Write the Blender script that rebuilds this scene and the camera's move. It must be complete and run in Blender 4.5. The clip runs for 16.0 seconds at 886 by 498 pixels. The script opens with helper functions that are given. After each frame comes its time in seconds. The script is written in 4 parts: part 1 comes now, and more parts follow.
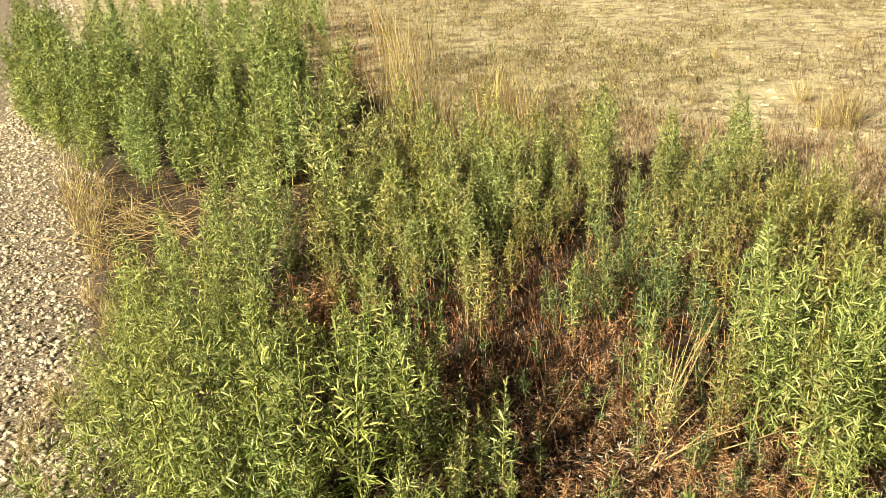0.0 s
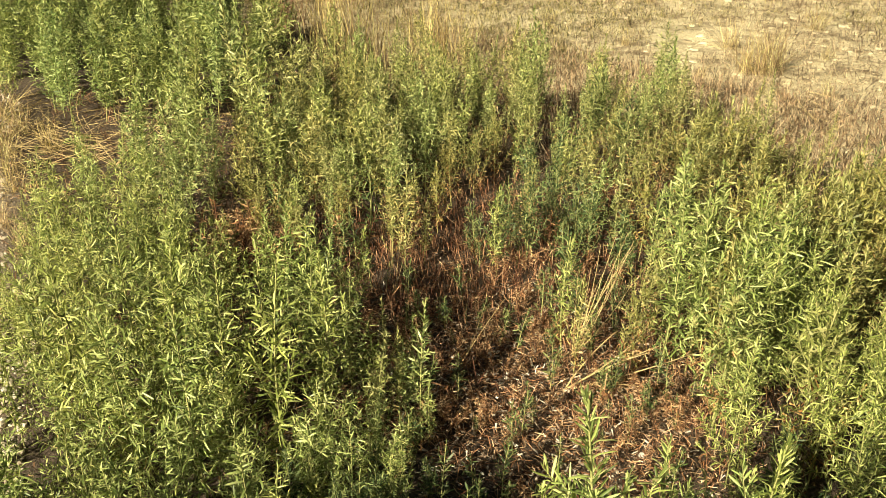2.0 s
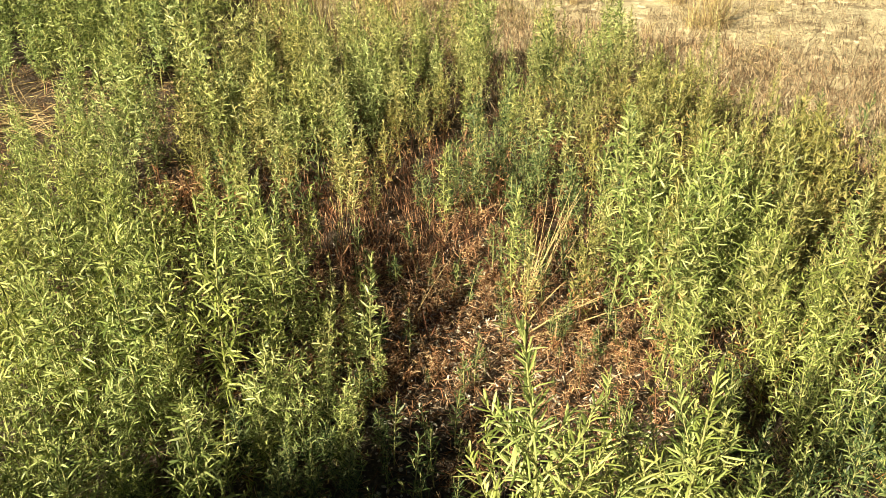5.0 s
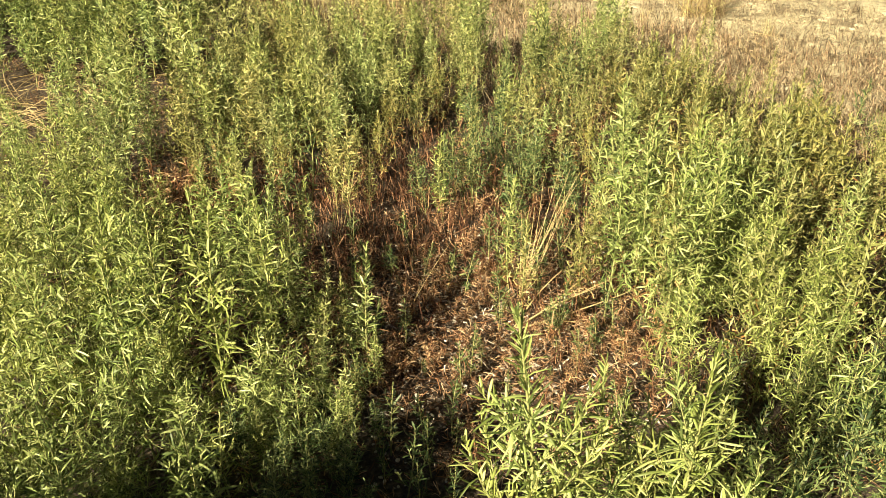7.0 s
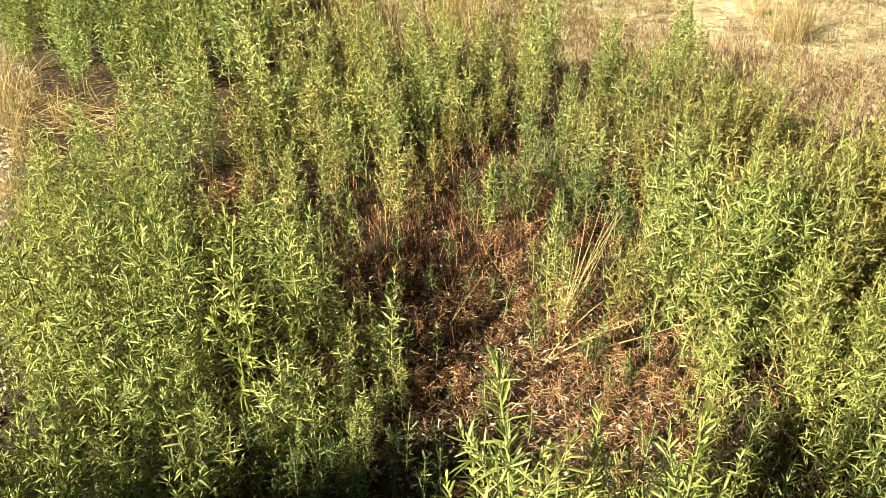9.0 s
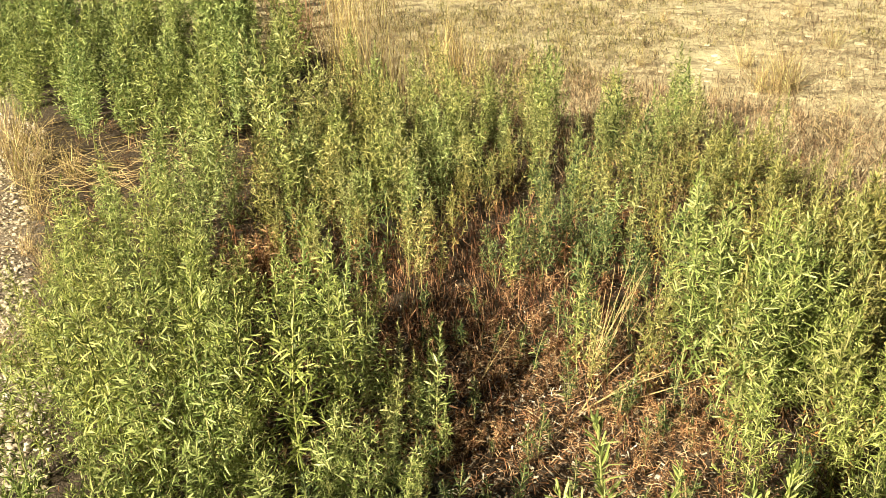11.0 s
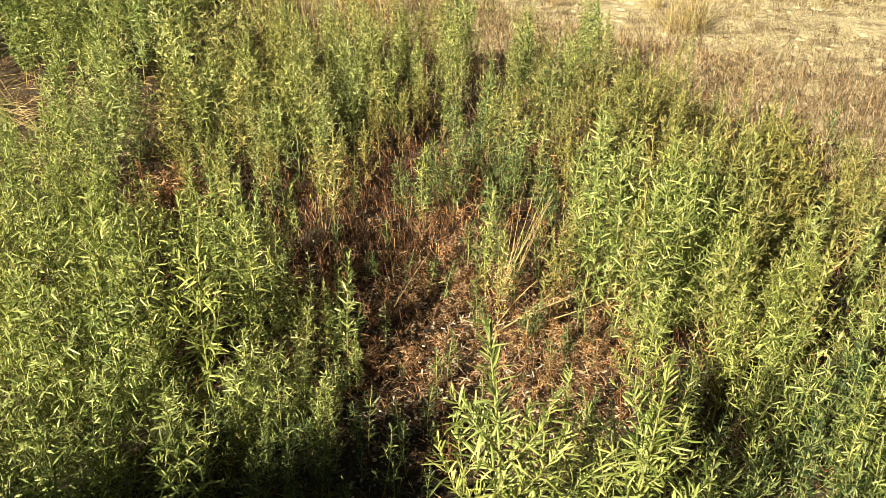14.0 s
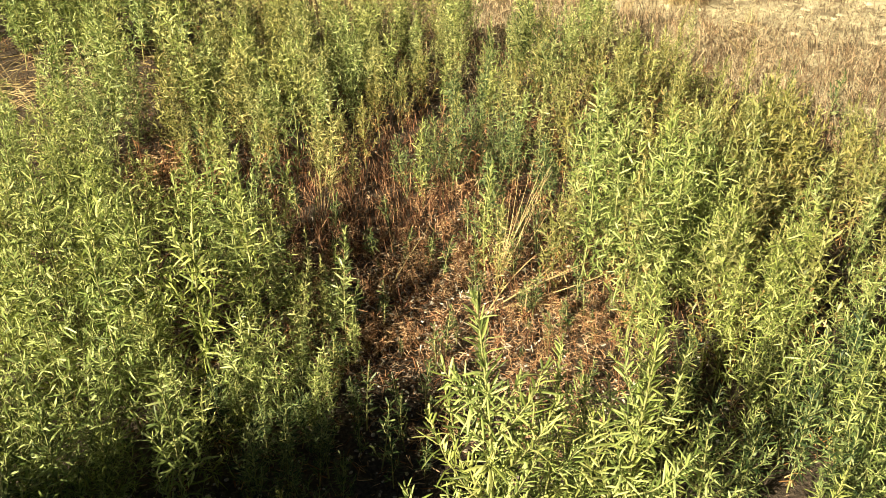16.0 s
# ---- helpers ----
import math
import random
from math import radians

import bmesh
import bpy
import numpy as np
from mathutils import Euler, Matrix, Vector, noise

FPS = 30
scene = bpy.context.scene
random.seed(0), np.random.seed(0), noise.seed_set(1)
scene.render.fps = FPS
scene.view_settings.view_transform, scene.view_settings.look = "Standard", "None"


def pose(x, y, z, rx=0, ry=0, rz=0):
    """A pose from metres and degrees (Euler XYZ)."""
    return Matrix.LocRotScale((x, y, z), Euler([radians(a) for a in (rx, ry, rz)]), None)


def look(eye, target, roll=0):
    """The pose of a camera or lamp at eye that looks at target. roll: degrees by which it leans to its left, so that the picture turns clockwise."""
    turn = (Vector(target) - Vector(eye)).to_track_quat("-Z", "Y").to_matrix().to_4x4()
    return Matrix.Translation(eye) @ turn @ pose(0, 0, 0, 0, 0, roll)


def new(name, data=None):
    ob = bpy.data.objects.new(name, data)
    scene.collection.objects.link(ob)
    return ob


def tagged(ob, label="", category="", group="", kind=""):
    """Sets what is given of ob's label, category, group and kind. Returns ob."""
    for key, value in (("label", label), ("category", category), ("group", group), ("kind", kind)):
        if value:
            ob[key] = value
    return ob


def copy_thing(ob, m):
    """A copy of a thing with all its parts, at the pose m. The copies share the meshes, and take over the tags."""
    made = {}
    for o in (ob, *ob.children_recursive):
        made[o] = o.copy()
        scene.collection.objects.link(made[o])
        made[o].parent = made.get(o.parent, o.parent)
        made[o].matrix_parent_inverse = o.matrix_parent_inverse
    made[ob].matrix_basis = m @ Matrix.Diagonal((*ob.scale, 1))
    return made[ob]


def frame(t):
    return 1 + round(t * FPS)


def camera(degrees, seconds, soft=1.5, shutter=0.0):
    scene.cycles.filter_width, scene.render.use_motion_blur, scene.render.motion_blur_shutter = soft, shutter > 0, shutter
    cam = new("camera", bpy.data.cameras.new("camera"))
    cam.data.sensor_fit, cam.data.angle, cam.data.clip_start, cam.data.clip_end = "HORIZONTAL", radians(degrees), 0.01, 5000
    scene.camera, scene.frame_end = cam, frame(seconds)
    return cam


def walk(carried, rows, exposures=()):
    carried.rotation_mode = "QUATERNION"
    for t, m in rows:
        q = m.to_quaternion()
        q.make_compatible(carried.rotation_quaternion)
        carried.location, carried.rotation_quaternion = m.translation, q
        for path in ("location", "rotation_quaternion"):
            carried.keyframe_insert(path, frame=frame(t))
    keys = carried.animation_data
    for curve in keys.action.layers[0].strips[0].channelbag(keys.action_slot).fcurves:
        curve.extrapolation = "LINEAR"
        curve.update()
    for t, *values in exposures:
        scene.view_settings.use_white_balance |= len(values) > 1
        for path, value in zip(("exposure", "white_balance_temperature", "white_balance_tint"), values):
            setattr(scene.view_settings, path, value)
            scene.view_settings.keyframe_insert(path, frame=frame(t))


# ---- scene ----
cam = camera(55.3, 16.0, soft=0.85)
PATH = [
    (0, (0.402, -0.106, 1.449), (0.074, 1.719, 0.698), -2.0),
    (0.5, (0.405, -0.104, 1.45), (0.104, 1.712, 0.668), -0.3),
    (1, (0.4, -0.115, 1.428), (0.174, 1.694, 0.604), 0.7),
    (1.5, (0.409, -0.128, 1.419), (0.204, 1.668, 0.565), 1.9),
    (2, (0.436, -0.133, 1.407), (0.269, 1.658, 0.533), 1.1),
    (2.5, (0.453, -0.127, 1.391), (0.331, 1.645, 0.472), 0.6),
    (3, (0.478, -0.131, 1.364), (0.37, 1.606, 0.377), 1.0),
    (3.5, (0.45, -0.145, 1.368), (0.3, 1.582, 0.371), 0.2),
    (4, (0.467, -0.143, 1.365), (0.368, 1.597, 0.384), 0.3),
    (6.3, (0.477, -0.138, 1.36), (0.42, 1.646, 0.456), 0.6),
    (6.5, (0.474, -0.143, 1.376), (0.43, 1.64, 0.472), 1.1),
    (7, (0.479, -0.131, 1.348), (0.414, 1.628, 0.398), -0.1),
    (7.5, (0.517, -0.115, 1.371), (0.303, 1.638, 0.434), -1.1),
    (8, (0.599, -0.112, 1.358), (0.317, 1.64, 0.437), -0.4),
    (8.5, (0.638, -0.075, 1.338), (0.408, 1.665, 0.38), -0.4),
    (9, (0.603, -0.083, 1.363), (0.341, 1.672, 0.439), -0.1),
    (9.5, (0.544, -0.119, 1.383), (0.267, 1.641, 0.474), 0.1),
    (10, (0.498, -0.152, 1.402), (0.287, 1.632, 0.524), 0.5),
    (10.2, (0.477, -0.16, 1.423), (0.264, 1.641, 0.579), -0.3),
    (12.3, (0.438, -0.142, 1.435), (0.294, 1.674, 0.609), 2.8),
    (12.5, (0.446, -0.151, 1.427), (0.346, 1.67, 0.606), 3.1),
    (13, (0.466, -0.182, 1.414), (0.421, 1.623, 0.552), 3.3),
    (13.5, (0.478, -0.193, 1.419), (0.453, 1.612, 0.558), 3.6),
    (14, (0.49, -0.201, 1.404), (0.464, 1.563, 0.461), 1.8),
    (14.5, (0.482, -0.184, 1.418), (0.389, 1.598, 0.515), 2.3),
    (15, (0.507, -0.188, 1.415), (0.449, 1.583, 0.487), 2.2),
    (15.5, (0.522, -0.19, 1.4), (0.511, 1.549, 0.413), 2.3),
    (16, (0.519, -0.198, 1.393), (0.476, 1.541, 0.405), 0.8),
]
walk(cam, [(t, look(eye, target, roll)) for t, eye, target, roll in PATH], [(0.0, 1.15, 6600, 4), (2.0, 1.18, 6600, 4), (2.7, 1.31, 6600, 4), (6.5, 1.35, 6600, 4), (10.0, 1.420, 6600, 4), (12.5, 1.16, 6600, 4), (14.2, 1.23, 6600, 4), (15.2, 1.390, 6600, 4), (16.0, 1.390, 6600, 4)])

# ---- light ----
SUN_WAY = Vector((-0.51, -0.71, 0.46)).normalized()   # towards the sun
elevation, azimuth = math.asin(SUN_WAY.z), math.atan2(SUN_WAY.x, SUN_WAY.y)
world = bpy.data.worlds.new("world")
scene.world = world
world.use_nodes = True
wn = world.node_tree.nodes
sky = wn.new("ShaderNodeTexSky")
sky.sky_type, sky.sun_disc = 'NISHITA', False
sky.sun_elevation, sky.sun_rotation = elevation, azimuth
world.node_tree.links.new(sky.outputs[0], wn["Background"].inputs[0])
wn["Background"].inputs[1].default_value = 0.0070
lamp = bpy.data.lights.new("sun", 'SUN')
lamp.energy, lamp.angle, lamp.color = 5.0, radians(0.5), (1.0, 0.86, 0.62)
sun = new("sun", lamp)
sun.matrix_world = look(SUN_WAY * 50, (0, 0, 0))


# ---- materials ----
class Mat:
    """Small helper round a node tree."""

    def __init__(self, name):
        self.m = bpy.data.materials.new(name)
        self.m.use_nodes = True
        self.t = self.m.node_tree
        self.bsdf = self.t.nodes["Principled BSDF"]
        self.out = self.t.nodes["Material Output"]

    def node(self, kind, **sets):
        n = self.t.nodes.new(kind)
        for k, v in sets.items():
            n.inputs[k.replace("_", " ")].default_value = v
        return n

    def link(self, a, b):
        self.t.links.new(a, b)

    def ramp(self, src, stops):
        r = self.t.nodes.new("ShaderNodeValToRGB")
        e = r.color_ramp.elements
        while len(e) < len(stops):
            e.new(0.5)
        for k, (p, c) in zip(e, stops):
            k.position, k.color = p, (*c, 1)
        self.link(src, r.inputs[0])
        return r.outputs[0]

    def mix(self, fac, a, b, blend='MIX'):
        n = self.t.nodes.new("ShaderNodeMixRGB")
        n.blend_type = blend
        for v, s in ((fac, 0), (a, 1), (b, 2)):
            if isinstance(v, (int, float)):
                n.inputs[s].default_value = v
            elif isinstance(v, tuple):
                n.inputs[s].default_value = (*v, 1)
            else:
                self.link(v, n.inputs[s])
        return n.outputs[0]

    def noise(self, vec, scale, detail=4.0, rough=0.6):
        n = self.node("ShaderNodeTexNoise", Scale=scale, Detail=detail, Roughness=rough)
        self.link(vec, n.inputs["Vector"])
        return n.outputs["Fac"]


def leaf_material(name, dark, mid, light, through_light=0.11, rough=0.46, hue_by_plant=True):
    """Thin leaf: varied from leaf to leaf and from plant to plant, some light comes through."""
    k = Mat(name)
    geo = k.t.nodes.new("ShaderNodeNewGeometry")
    info = k.t.nodes.new("ShaderNodeObjectInfo")
    col = k.ramp(geo.outputs["Random Per Island"], [(0.1, tuple(0.75 * c for c in dark)), (0.5, mid), (0.9, tuple(1.1 * c for c in light))])
    if hue_by_plant:
        tint = k.ramp(info.outputs["Random"], [(0.0, (0.9, 0.97, 0.92)), (0.4, (1.0, 1.0, 1.0)), (0.75, (1.05, 1.02, 0.86)), (1.0, (1.1, 1.0, 0.95))])
        col = k.mix(1.0, col, tint, 'MULTIPLY')
    tc = k.t.nodes.new("ShaderNodeTexCoord")
    col = k.mix(0.35, col, k.ramp(k.noise(tc.outputs["Object"], 160.0), [(0.3, (0.55, 0.55, 0.5)), (0.7, (1.25, 1.25, 1.2))]), 'MULTIPLY')
    k.link(col, k.bsdf.inputs["Base Color"])
    k.bsdf.inputs["Roughness"].default_value = rough
    k.bsdf.inputs["Specular IOR Level"].default_value = 0.3
    if through_light:
        tr = k.t.nodes.new("ShaderNodeBsdfTranslucent")
        k.link(k.mix(1.0, col, (1.25, 1.2, 0.6), 'MULTIPLY'), tr.inputs[0])
        ms = k.t.nodes.new("ShaderNodeMixShader")
        ms.inputs[0].default_value = through_light
        k.link(k.bsdf.outputs[0], ms.inputs[1])
        k.link(tr.outputs[0], ms.inputs[2])
        k.link(ms.outputs[0], k.out.inputs[0])
    return k.m


def stalk_material(name, a, b):
    k = Mat(name)
    tc = k.t.nodes.new("ShaderNodeTexCoord")
    k.link(k.ramp(k.noise(tc.outputs["Object"], 60.0), [(0.3, a), (0.7, b)]), k.bsdf.inputs["Base Color"])
    k.bsdf.inputs["Roughness"].default_value = 0.7
    return k.m


GREEN = leaf_material("green_leaf", (0.117, 0.159, 0.044), (0.271, 0.333, 0.097), (0.50, 0.545, 0.23))
DEEP = leaf_material("deep_green_leaf", (0.084, 0.13, 0.037), (0.228, 0.30, 0.088), (0.495, 0.56, 0.245))
SPRING = leaf_material("yellow_green_leaf", (0.097, 0.137, 0.039), (0.254, 0.313, 0.094), (0.535, 0.575, 0.265))
SAGE = leaf_material("olive_green_leaf", (0.105, 0.125, 0.040), (0.275, 0.285, 0.095), (0.55, 0.53, 0.255))
RUST = leaf_material("rusty_withered_leaf", (0.09, 0.04, 0.015), (0.33, 0.17, 0.065), (0.60, 0.42, 0.21), 0.12, 0.75)
MAROON = leaf_material("dead_red_stalk", (0.045, 0.018, 0.011), (0.17, 0.068, 0.038), (0.46, 0.26, 0.16), 0.1, 0.8)
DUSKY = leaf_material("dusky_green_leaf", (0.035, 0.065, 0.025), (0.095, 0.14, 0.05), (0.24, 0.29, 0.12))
DRAB = leaf_material("drab_weed_leaf", (0.05, 0.05, 0.02), (0.16, 0.15, 0.06), (0.38, 0.33, 0.16))
OLIVE = leaf_material("olive_leaf", (0.14, 0.15, 0.04), (0.26, 0.26, 0.08), (0.40, 0.36, 0.16))
BROWN = leaf_material("withered_leaf", (0.075, 0.033, 0.016), (0.36, 0.175, 0.085), (0.72, 0.52, 0.34), 0.15, 0.8)
STRAW = leaf_material("straw_blade", (0.20, 0.145, 0.06), (0.45, 0.36, 0.17), (0.70, 0.61, 0.33), 0.15, 0.6)
FLAKE = leaf_material("bleached_flake", (0.30, 0.20, 0.14), (0.52, 0.42, 0.34), (0.78, 0.72, 0.64), 0.1, 0.8)
SCRUB = leaf_material("dry_scrub", (0.07, 0.046, 0.030), (0.26, 0.185, 0.125), (0.56, 0.46, 0.32), 0.2, 0.75)
STEM = stalk_material("green_stem", (0.22, 0.24, 0.08), (0.42, 0.40, 0.17))
WOODY = stalk_material("dry_stem", (0.20, 0.13, 0.06), (0.45, 0.33, 0.18))
PALE = stalk_material("bleached_stem", (0.38, 0.28, 0.12), (0.66, 0.53, 0.28))
RUSTY = stalk_material("rusty_stem", (0.17, 0.09, 0.05), (0.42, 0.26, 0.15))
REDSTEM = stalk_material("red_stem", (0.10, 0.04, 0.02), (0.24, 0.12, 0.06))


def ground_material():
    k = Mat("ground")
    tc = k.t.nodes.new("ShaderNodeTexCoord")
    v = tc.outputs["Object"]
    big, fine, grit = k.noise(v, 1.1, 5), k.noise(v, 22.0, 8, 0.75), k.noise(v, 95.0, 6, 0.7)
    # bare pale earth, dark litter earth of the weed patch, grey-tan gravel bed of the track
    pale = k.ramp(fine, [(0.3, (0.24, 0.185, 0.105)), (0.43, (0.62, 0.53, 0.335)), (0.62, (0.80, 0.71, 0.48))])
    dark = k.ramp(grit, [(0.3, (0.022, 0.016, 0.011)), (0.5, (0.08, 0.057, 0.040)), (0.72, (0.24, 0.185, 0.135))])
    cells = k.node("ShaderNodeTexVoronoi", Scale=105.0, Randomness=1.0)
    k.link(v, cells.inputs["Vector"])
    bed = k.mix(k.ramp(cells.outputs["Distance"], [(0.25, (0, 0, 0)), (0.6, (1, 1, 1))]),
                k.ramp(cells.outputs["Color"], [(0.1, (0.34, 0.275, 0.20)), (0.5, (0.52, 0.45, 0.35)), (0.9, (0.70, 0.64, 0.53))]), (0.20, 0.155, 0.115))
    pale = k.mix(k.ramp(k.noise(v, 3.5, 8, 0.7), [(0.47, (0, 0, 0)), (0.60, (1, 1, 1))]), pale, k.ramp(grit, [(0.3, (0.14, 0.10, 0.06)), (0.7, (0.46, 0.37, 0.23))]))
    sep = k.t.nodes.new("ShaderNodeSeparateXYZ")
    k.link(v, sep.inputs[0])

    def calc(op, a, b):
        n = k.t.nodes.new("ShaderNodeMath")
        n.operation = op
        for s, val in ((0, a), (1, b)):
            if isinstance(val, (int, float)):
                n.inputs[s].default_value = val
            else:
                k.link(val, n.inputs[s])
        return n.outputs[0]

    wob = calc('MULTIPLY', calc('SUBTRACT', big, 0.5), 0.9)
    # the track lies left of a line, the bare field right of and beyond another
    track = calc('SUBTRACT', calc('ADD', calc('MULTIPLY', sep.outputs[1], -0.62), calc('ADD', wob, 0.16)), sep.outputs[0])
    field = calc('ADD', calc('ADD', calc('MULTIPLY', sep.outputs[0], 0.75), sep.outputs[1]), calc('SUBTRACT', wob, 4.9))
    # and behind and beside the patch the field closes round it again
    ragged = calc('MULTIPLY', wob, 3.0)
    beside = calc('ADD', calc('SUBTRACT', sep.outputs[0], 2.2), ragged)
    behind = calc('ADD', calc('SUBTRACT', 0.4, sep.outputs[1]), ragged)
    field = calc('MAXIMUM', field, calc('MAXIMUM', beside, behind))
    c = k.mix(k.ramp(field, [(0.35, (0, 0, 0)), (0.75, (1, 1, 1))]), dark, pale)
    c = k.mix(k.ramp(track, [(0.0, (0, 0, 0)), (0.2, (1, 1, 1))]), c, bed)
    k.link(c, k.bsdf.inputs["Base Color"])
    k.bsdf.inputs["Roughness"].default_value = 0.9
    bump = k.node("ShaderNodeBump", Strength=0.9, Distance=0.012)
    k.link(grit, bump.inputs["Height"])
    lumps = k.node("ShaderNodeBump", Strength=0.5, Distance=0.008)
    k.link(fine, lumps.inputs["Height"])
    k.link(lumps.outputs[0], bump.inputs["Normal"])
    k.link(bump.outputs[0], k.bsdf.inputs["Normal"])
    return k.m


def stone_material(name, a, b, c):
    k = Mat(name)
    geo = k.t.nodes.new("ShaderNodeNewGeometry")
    tc = k.t.nodes.new("ShaderNodeTexCoord")
    col = k.ramp(geo.outputs["Random Per Island"], [(0.0, a), (0.5, b), (1.0, c)])
    col = k.mix(0.5, col, k.ramp(k.noise(tc.outputs["Object"], 120.0), [(0.3, (0.6, 0.57, 0.52)), (0.7, (1.2, 1.2, 1.15))]), 'MULTIPLY')
    k.link(col, k.bsdf.inputs["Base Color"])
    k.bsdf.inputs["Roughness"].default_value = 0.85
    return k.m


GROUND = ground_material()
GRAVEL = stone_material("gravel", (0.36, 0.30, 0.23), (0.56, 0.49, 0.395), (0.74, 0.68, 0.585))
CLOD = stone_material("soil_clod", (0.22, 0.18, 0.115), (0.48, 0.41, 0.28), (0.66, 0.59, 0.42))
WHITE_STONE = stone_material("pale_stone", (0.62, 0.58, 0.52), (0.68, 0.64, 0.58), (0.74, 0.70, 0.64))


# ---- ground ----
def height(x, y):
    """The ground's gentle unevenness, in metres; a low bank far off."""
    bare = min(1.0, max(0.0, (0.75 * x + y - 5.0) / 1.5))
    z = 0.035 * noise.noise((x * 0.5, y * 0.5, 3.1)) + 0.012 * noise.noise((x * 2.3, y * 2.3, 7.7)) + (0.004 + 0.004 * bare) * noise.noise((x * 8, y * 8, 1.3))
    return z - 0.005


def mesh_object(name, verts, faces, material, parent=None, smooth=False):
    me = bpy.data.meshes.new(name)
    me.from_pydata(verts, [], faces)
    me.materials.append(material)
    if smooth:
        me.polygons.foreach_set("use_smooth", [True] * len(me.polygons))
    ob = new(name, me)
    ob.parent = parent
    return ob


def steps(near_a, near_b, fine, far):
    a = list(np.arange(near_a, near_b + fine / 2, fine))
    step, up, down = fine, [a[-1]], [a[0]]
    while up[-1] < far or down[-1] > -far:
        step *= 1.25
        up.append(up[-1] + step)
        down.append(down[-1] - step)
    return down[:0:-1] + a + up[1:]


def build_ground():
    xs, ys = steps(-4.0, 4.0, 0.055, 600), steps(0.4, 8.0, 0.055, 600)
    verts = [(x, y, height(x, y)) for y in ys for x in xs]
    n = len(xs)
    faces = [(j * n + i, j * n + i + 1, (j + 1) * n + i + 1, (j + 1) * n + i) for j in range(len(ys) - 1) for i in range(n - 1)]
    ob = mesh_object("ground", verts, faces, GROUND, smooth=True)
    tagged(ob, "dry earth with leaf litter, pale bare soil and a gravel track edge", "ground", kind="structure")


build_ground()


# ---- blades and stems ----
class Blades:
    """Collects narrow curved blades, then makes one mesh of them."""

    def __init__(self, form="full"):
        self.rows, self.form = [], form

    def add(self, base, way, length, width, curl, roll):
        self.rows.append((*base, *way, length, width, curl, roll))

    def arrays(self):
        a = np.array(self.rows, dtype=float)
        base, d = a[:, 0:3], a[:, 3:6]
        d = d / np.linalg.norm(d, axis=1, keepdims=True)
        length, width, curl, roll = (a[:, i:i + 1] for i in (6, 7, 8, 9))
        up = np.where(np.abs(d[:, 2:3]) > 0.95, np.array([[1.0, 0, 0]]), np.array([[0, 0, 1.0]]))
        side = np.cross(d, up)
        side /= np.linalg.norm(side, axis=1, keepdims=True)
        nrm = np.cross(side, d)
        side = side * np.cos(roll) + nrm * np.sin(roll)
        nrm = np.cross(side, d)
        pts = []
        shape = {"chip": ((0.0, 0.6), (0.9, 0.85)), "strap": ((0.0, 0.6), (0.4, 1.0), (0.82, 0.9)), "flat": ((0.0, 0.45), (0.5, 1.0)),
                 "full": ((0.0, 0.5), (0.42, 1.0), (0.84, 0.8))}[self.form]
        for s, w in shape:
            c = base + d * (length * (s - 0.18 * np.abs(curl) * s * s)) - nrm * (length * curl * s * s)
            if self.form in ("chip", "strap", "flat"):
                pts += [c - side * width * w / 2, c + side * width * w / 2]
            else:
                pts += [c - side * width * w / 2 - nrm * width * w * 0.3, c + nrm * width * w * 0.15, c + side * width * w / 2 - nrm * width * w * 0.3]
        if self.form != "chip":
            pts.append(base + d * (length * (1 - 0.18 * np.abs(curl))) - nrm * (length * curl))
        return np.stack(pts, axis=1).reshape(-1, 3)

    def mesh(self, name):
        """One mesh: flat blades, or blades with edges rolled down along a rib."""
        verts = self.arrays()
        faces = []
        strip = {"chip": ((0, 1, 3, 2),), "strap": ((0, 1, 3, 2), (2, 3, 5, 4), (4, 5, 6)), "flat": ((0, 1, 3, 2), (2, 3, 4)),
                 "full": ((0, 1, 4, 3), (1, 2, 5, 4), (3, 4, 7, 6), (4, 5, 8, 7), (6, 7, 9), (7, 8, 9))}[self.form]
        step = {"chip": 4, "strap": 7, "flat": 5, "full": 10}[self.form]
        for o in range(0, step * len(self.rows), step):
            faces += [tuple(o + k for k in face) for face in strip]
        me = bpy.data.meshes.new(name)
        me.from_pydata(verts.tolist(), [], faces)
        me.polygons.foreach_set("use_smooth", [True] * len(me.polygons))
        return me


class Tubes:
    """Collects tapering stems, then makes one mesh of them."""

    def __init__(self, sides=4):
        self.v, self.f, self.sides = [], [], sides

    def add(self, pts, r0, r1, join=None):
        """join: a vertex of an earlier stem to which this one is tied."""
        n, o = self.sides, len(self.v)
        if join is not None:
            self.f.append((o, o + 1, join))
        for i, p in enumerate(pts):
            q = pts[min(i + 1, len(pts) - 1)] - pts[max(i - 1, 0)]
            q = q.normalized()
            a = q.orthogonal().normalized()
            b = q.cross(a)
            r = r0 + (r1 - r0) * i / (len(pts) - 1)
            for k in range(n):
                t = 2 * math.pi * k / n
                self.v.append(tuple(p + (a * math.cos(t) + b * math.sin(t)) * r))
        for i in range(len(pts) - 1):
            for k in range(n):
                self.f.append((o + i * n + k, o + i * n + (k + 1) % n, o + (i + 1) * n + (k + 1) % n, o + (i + 1) * n + k))
        self.f.append(tuple(o + (len(pts) - 1) * n + k for k in range(n)))

    def mesh(self, name):
        me = bpy.data.meshes.new(name)
        me.from_pydata(self.v, [], self.f)
        me.polygons.foreach_set("use_smooth", [True] * len(me.polygons))
        return me


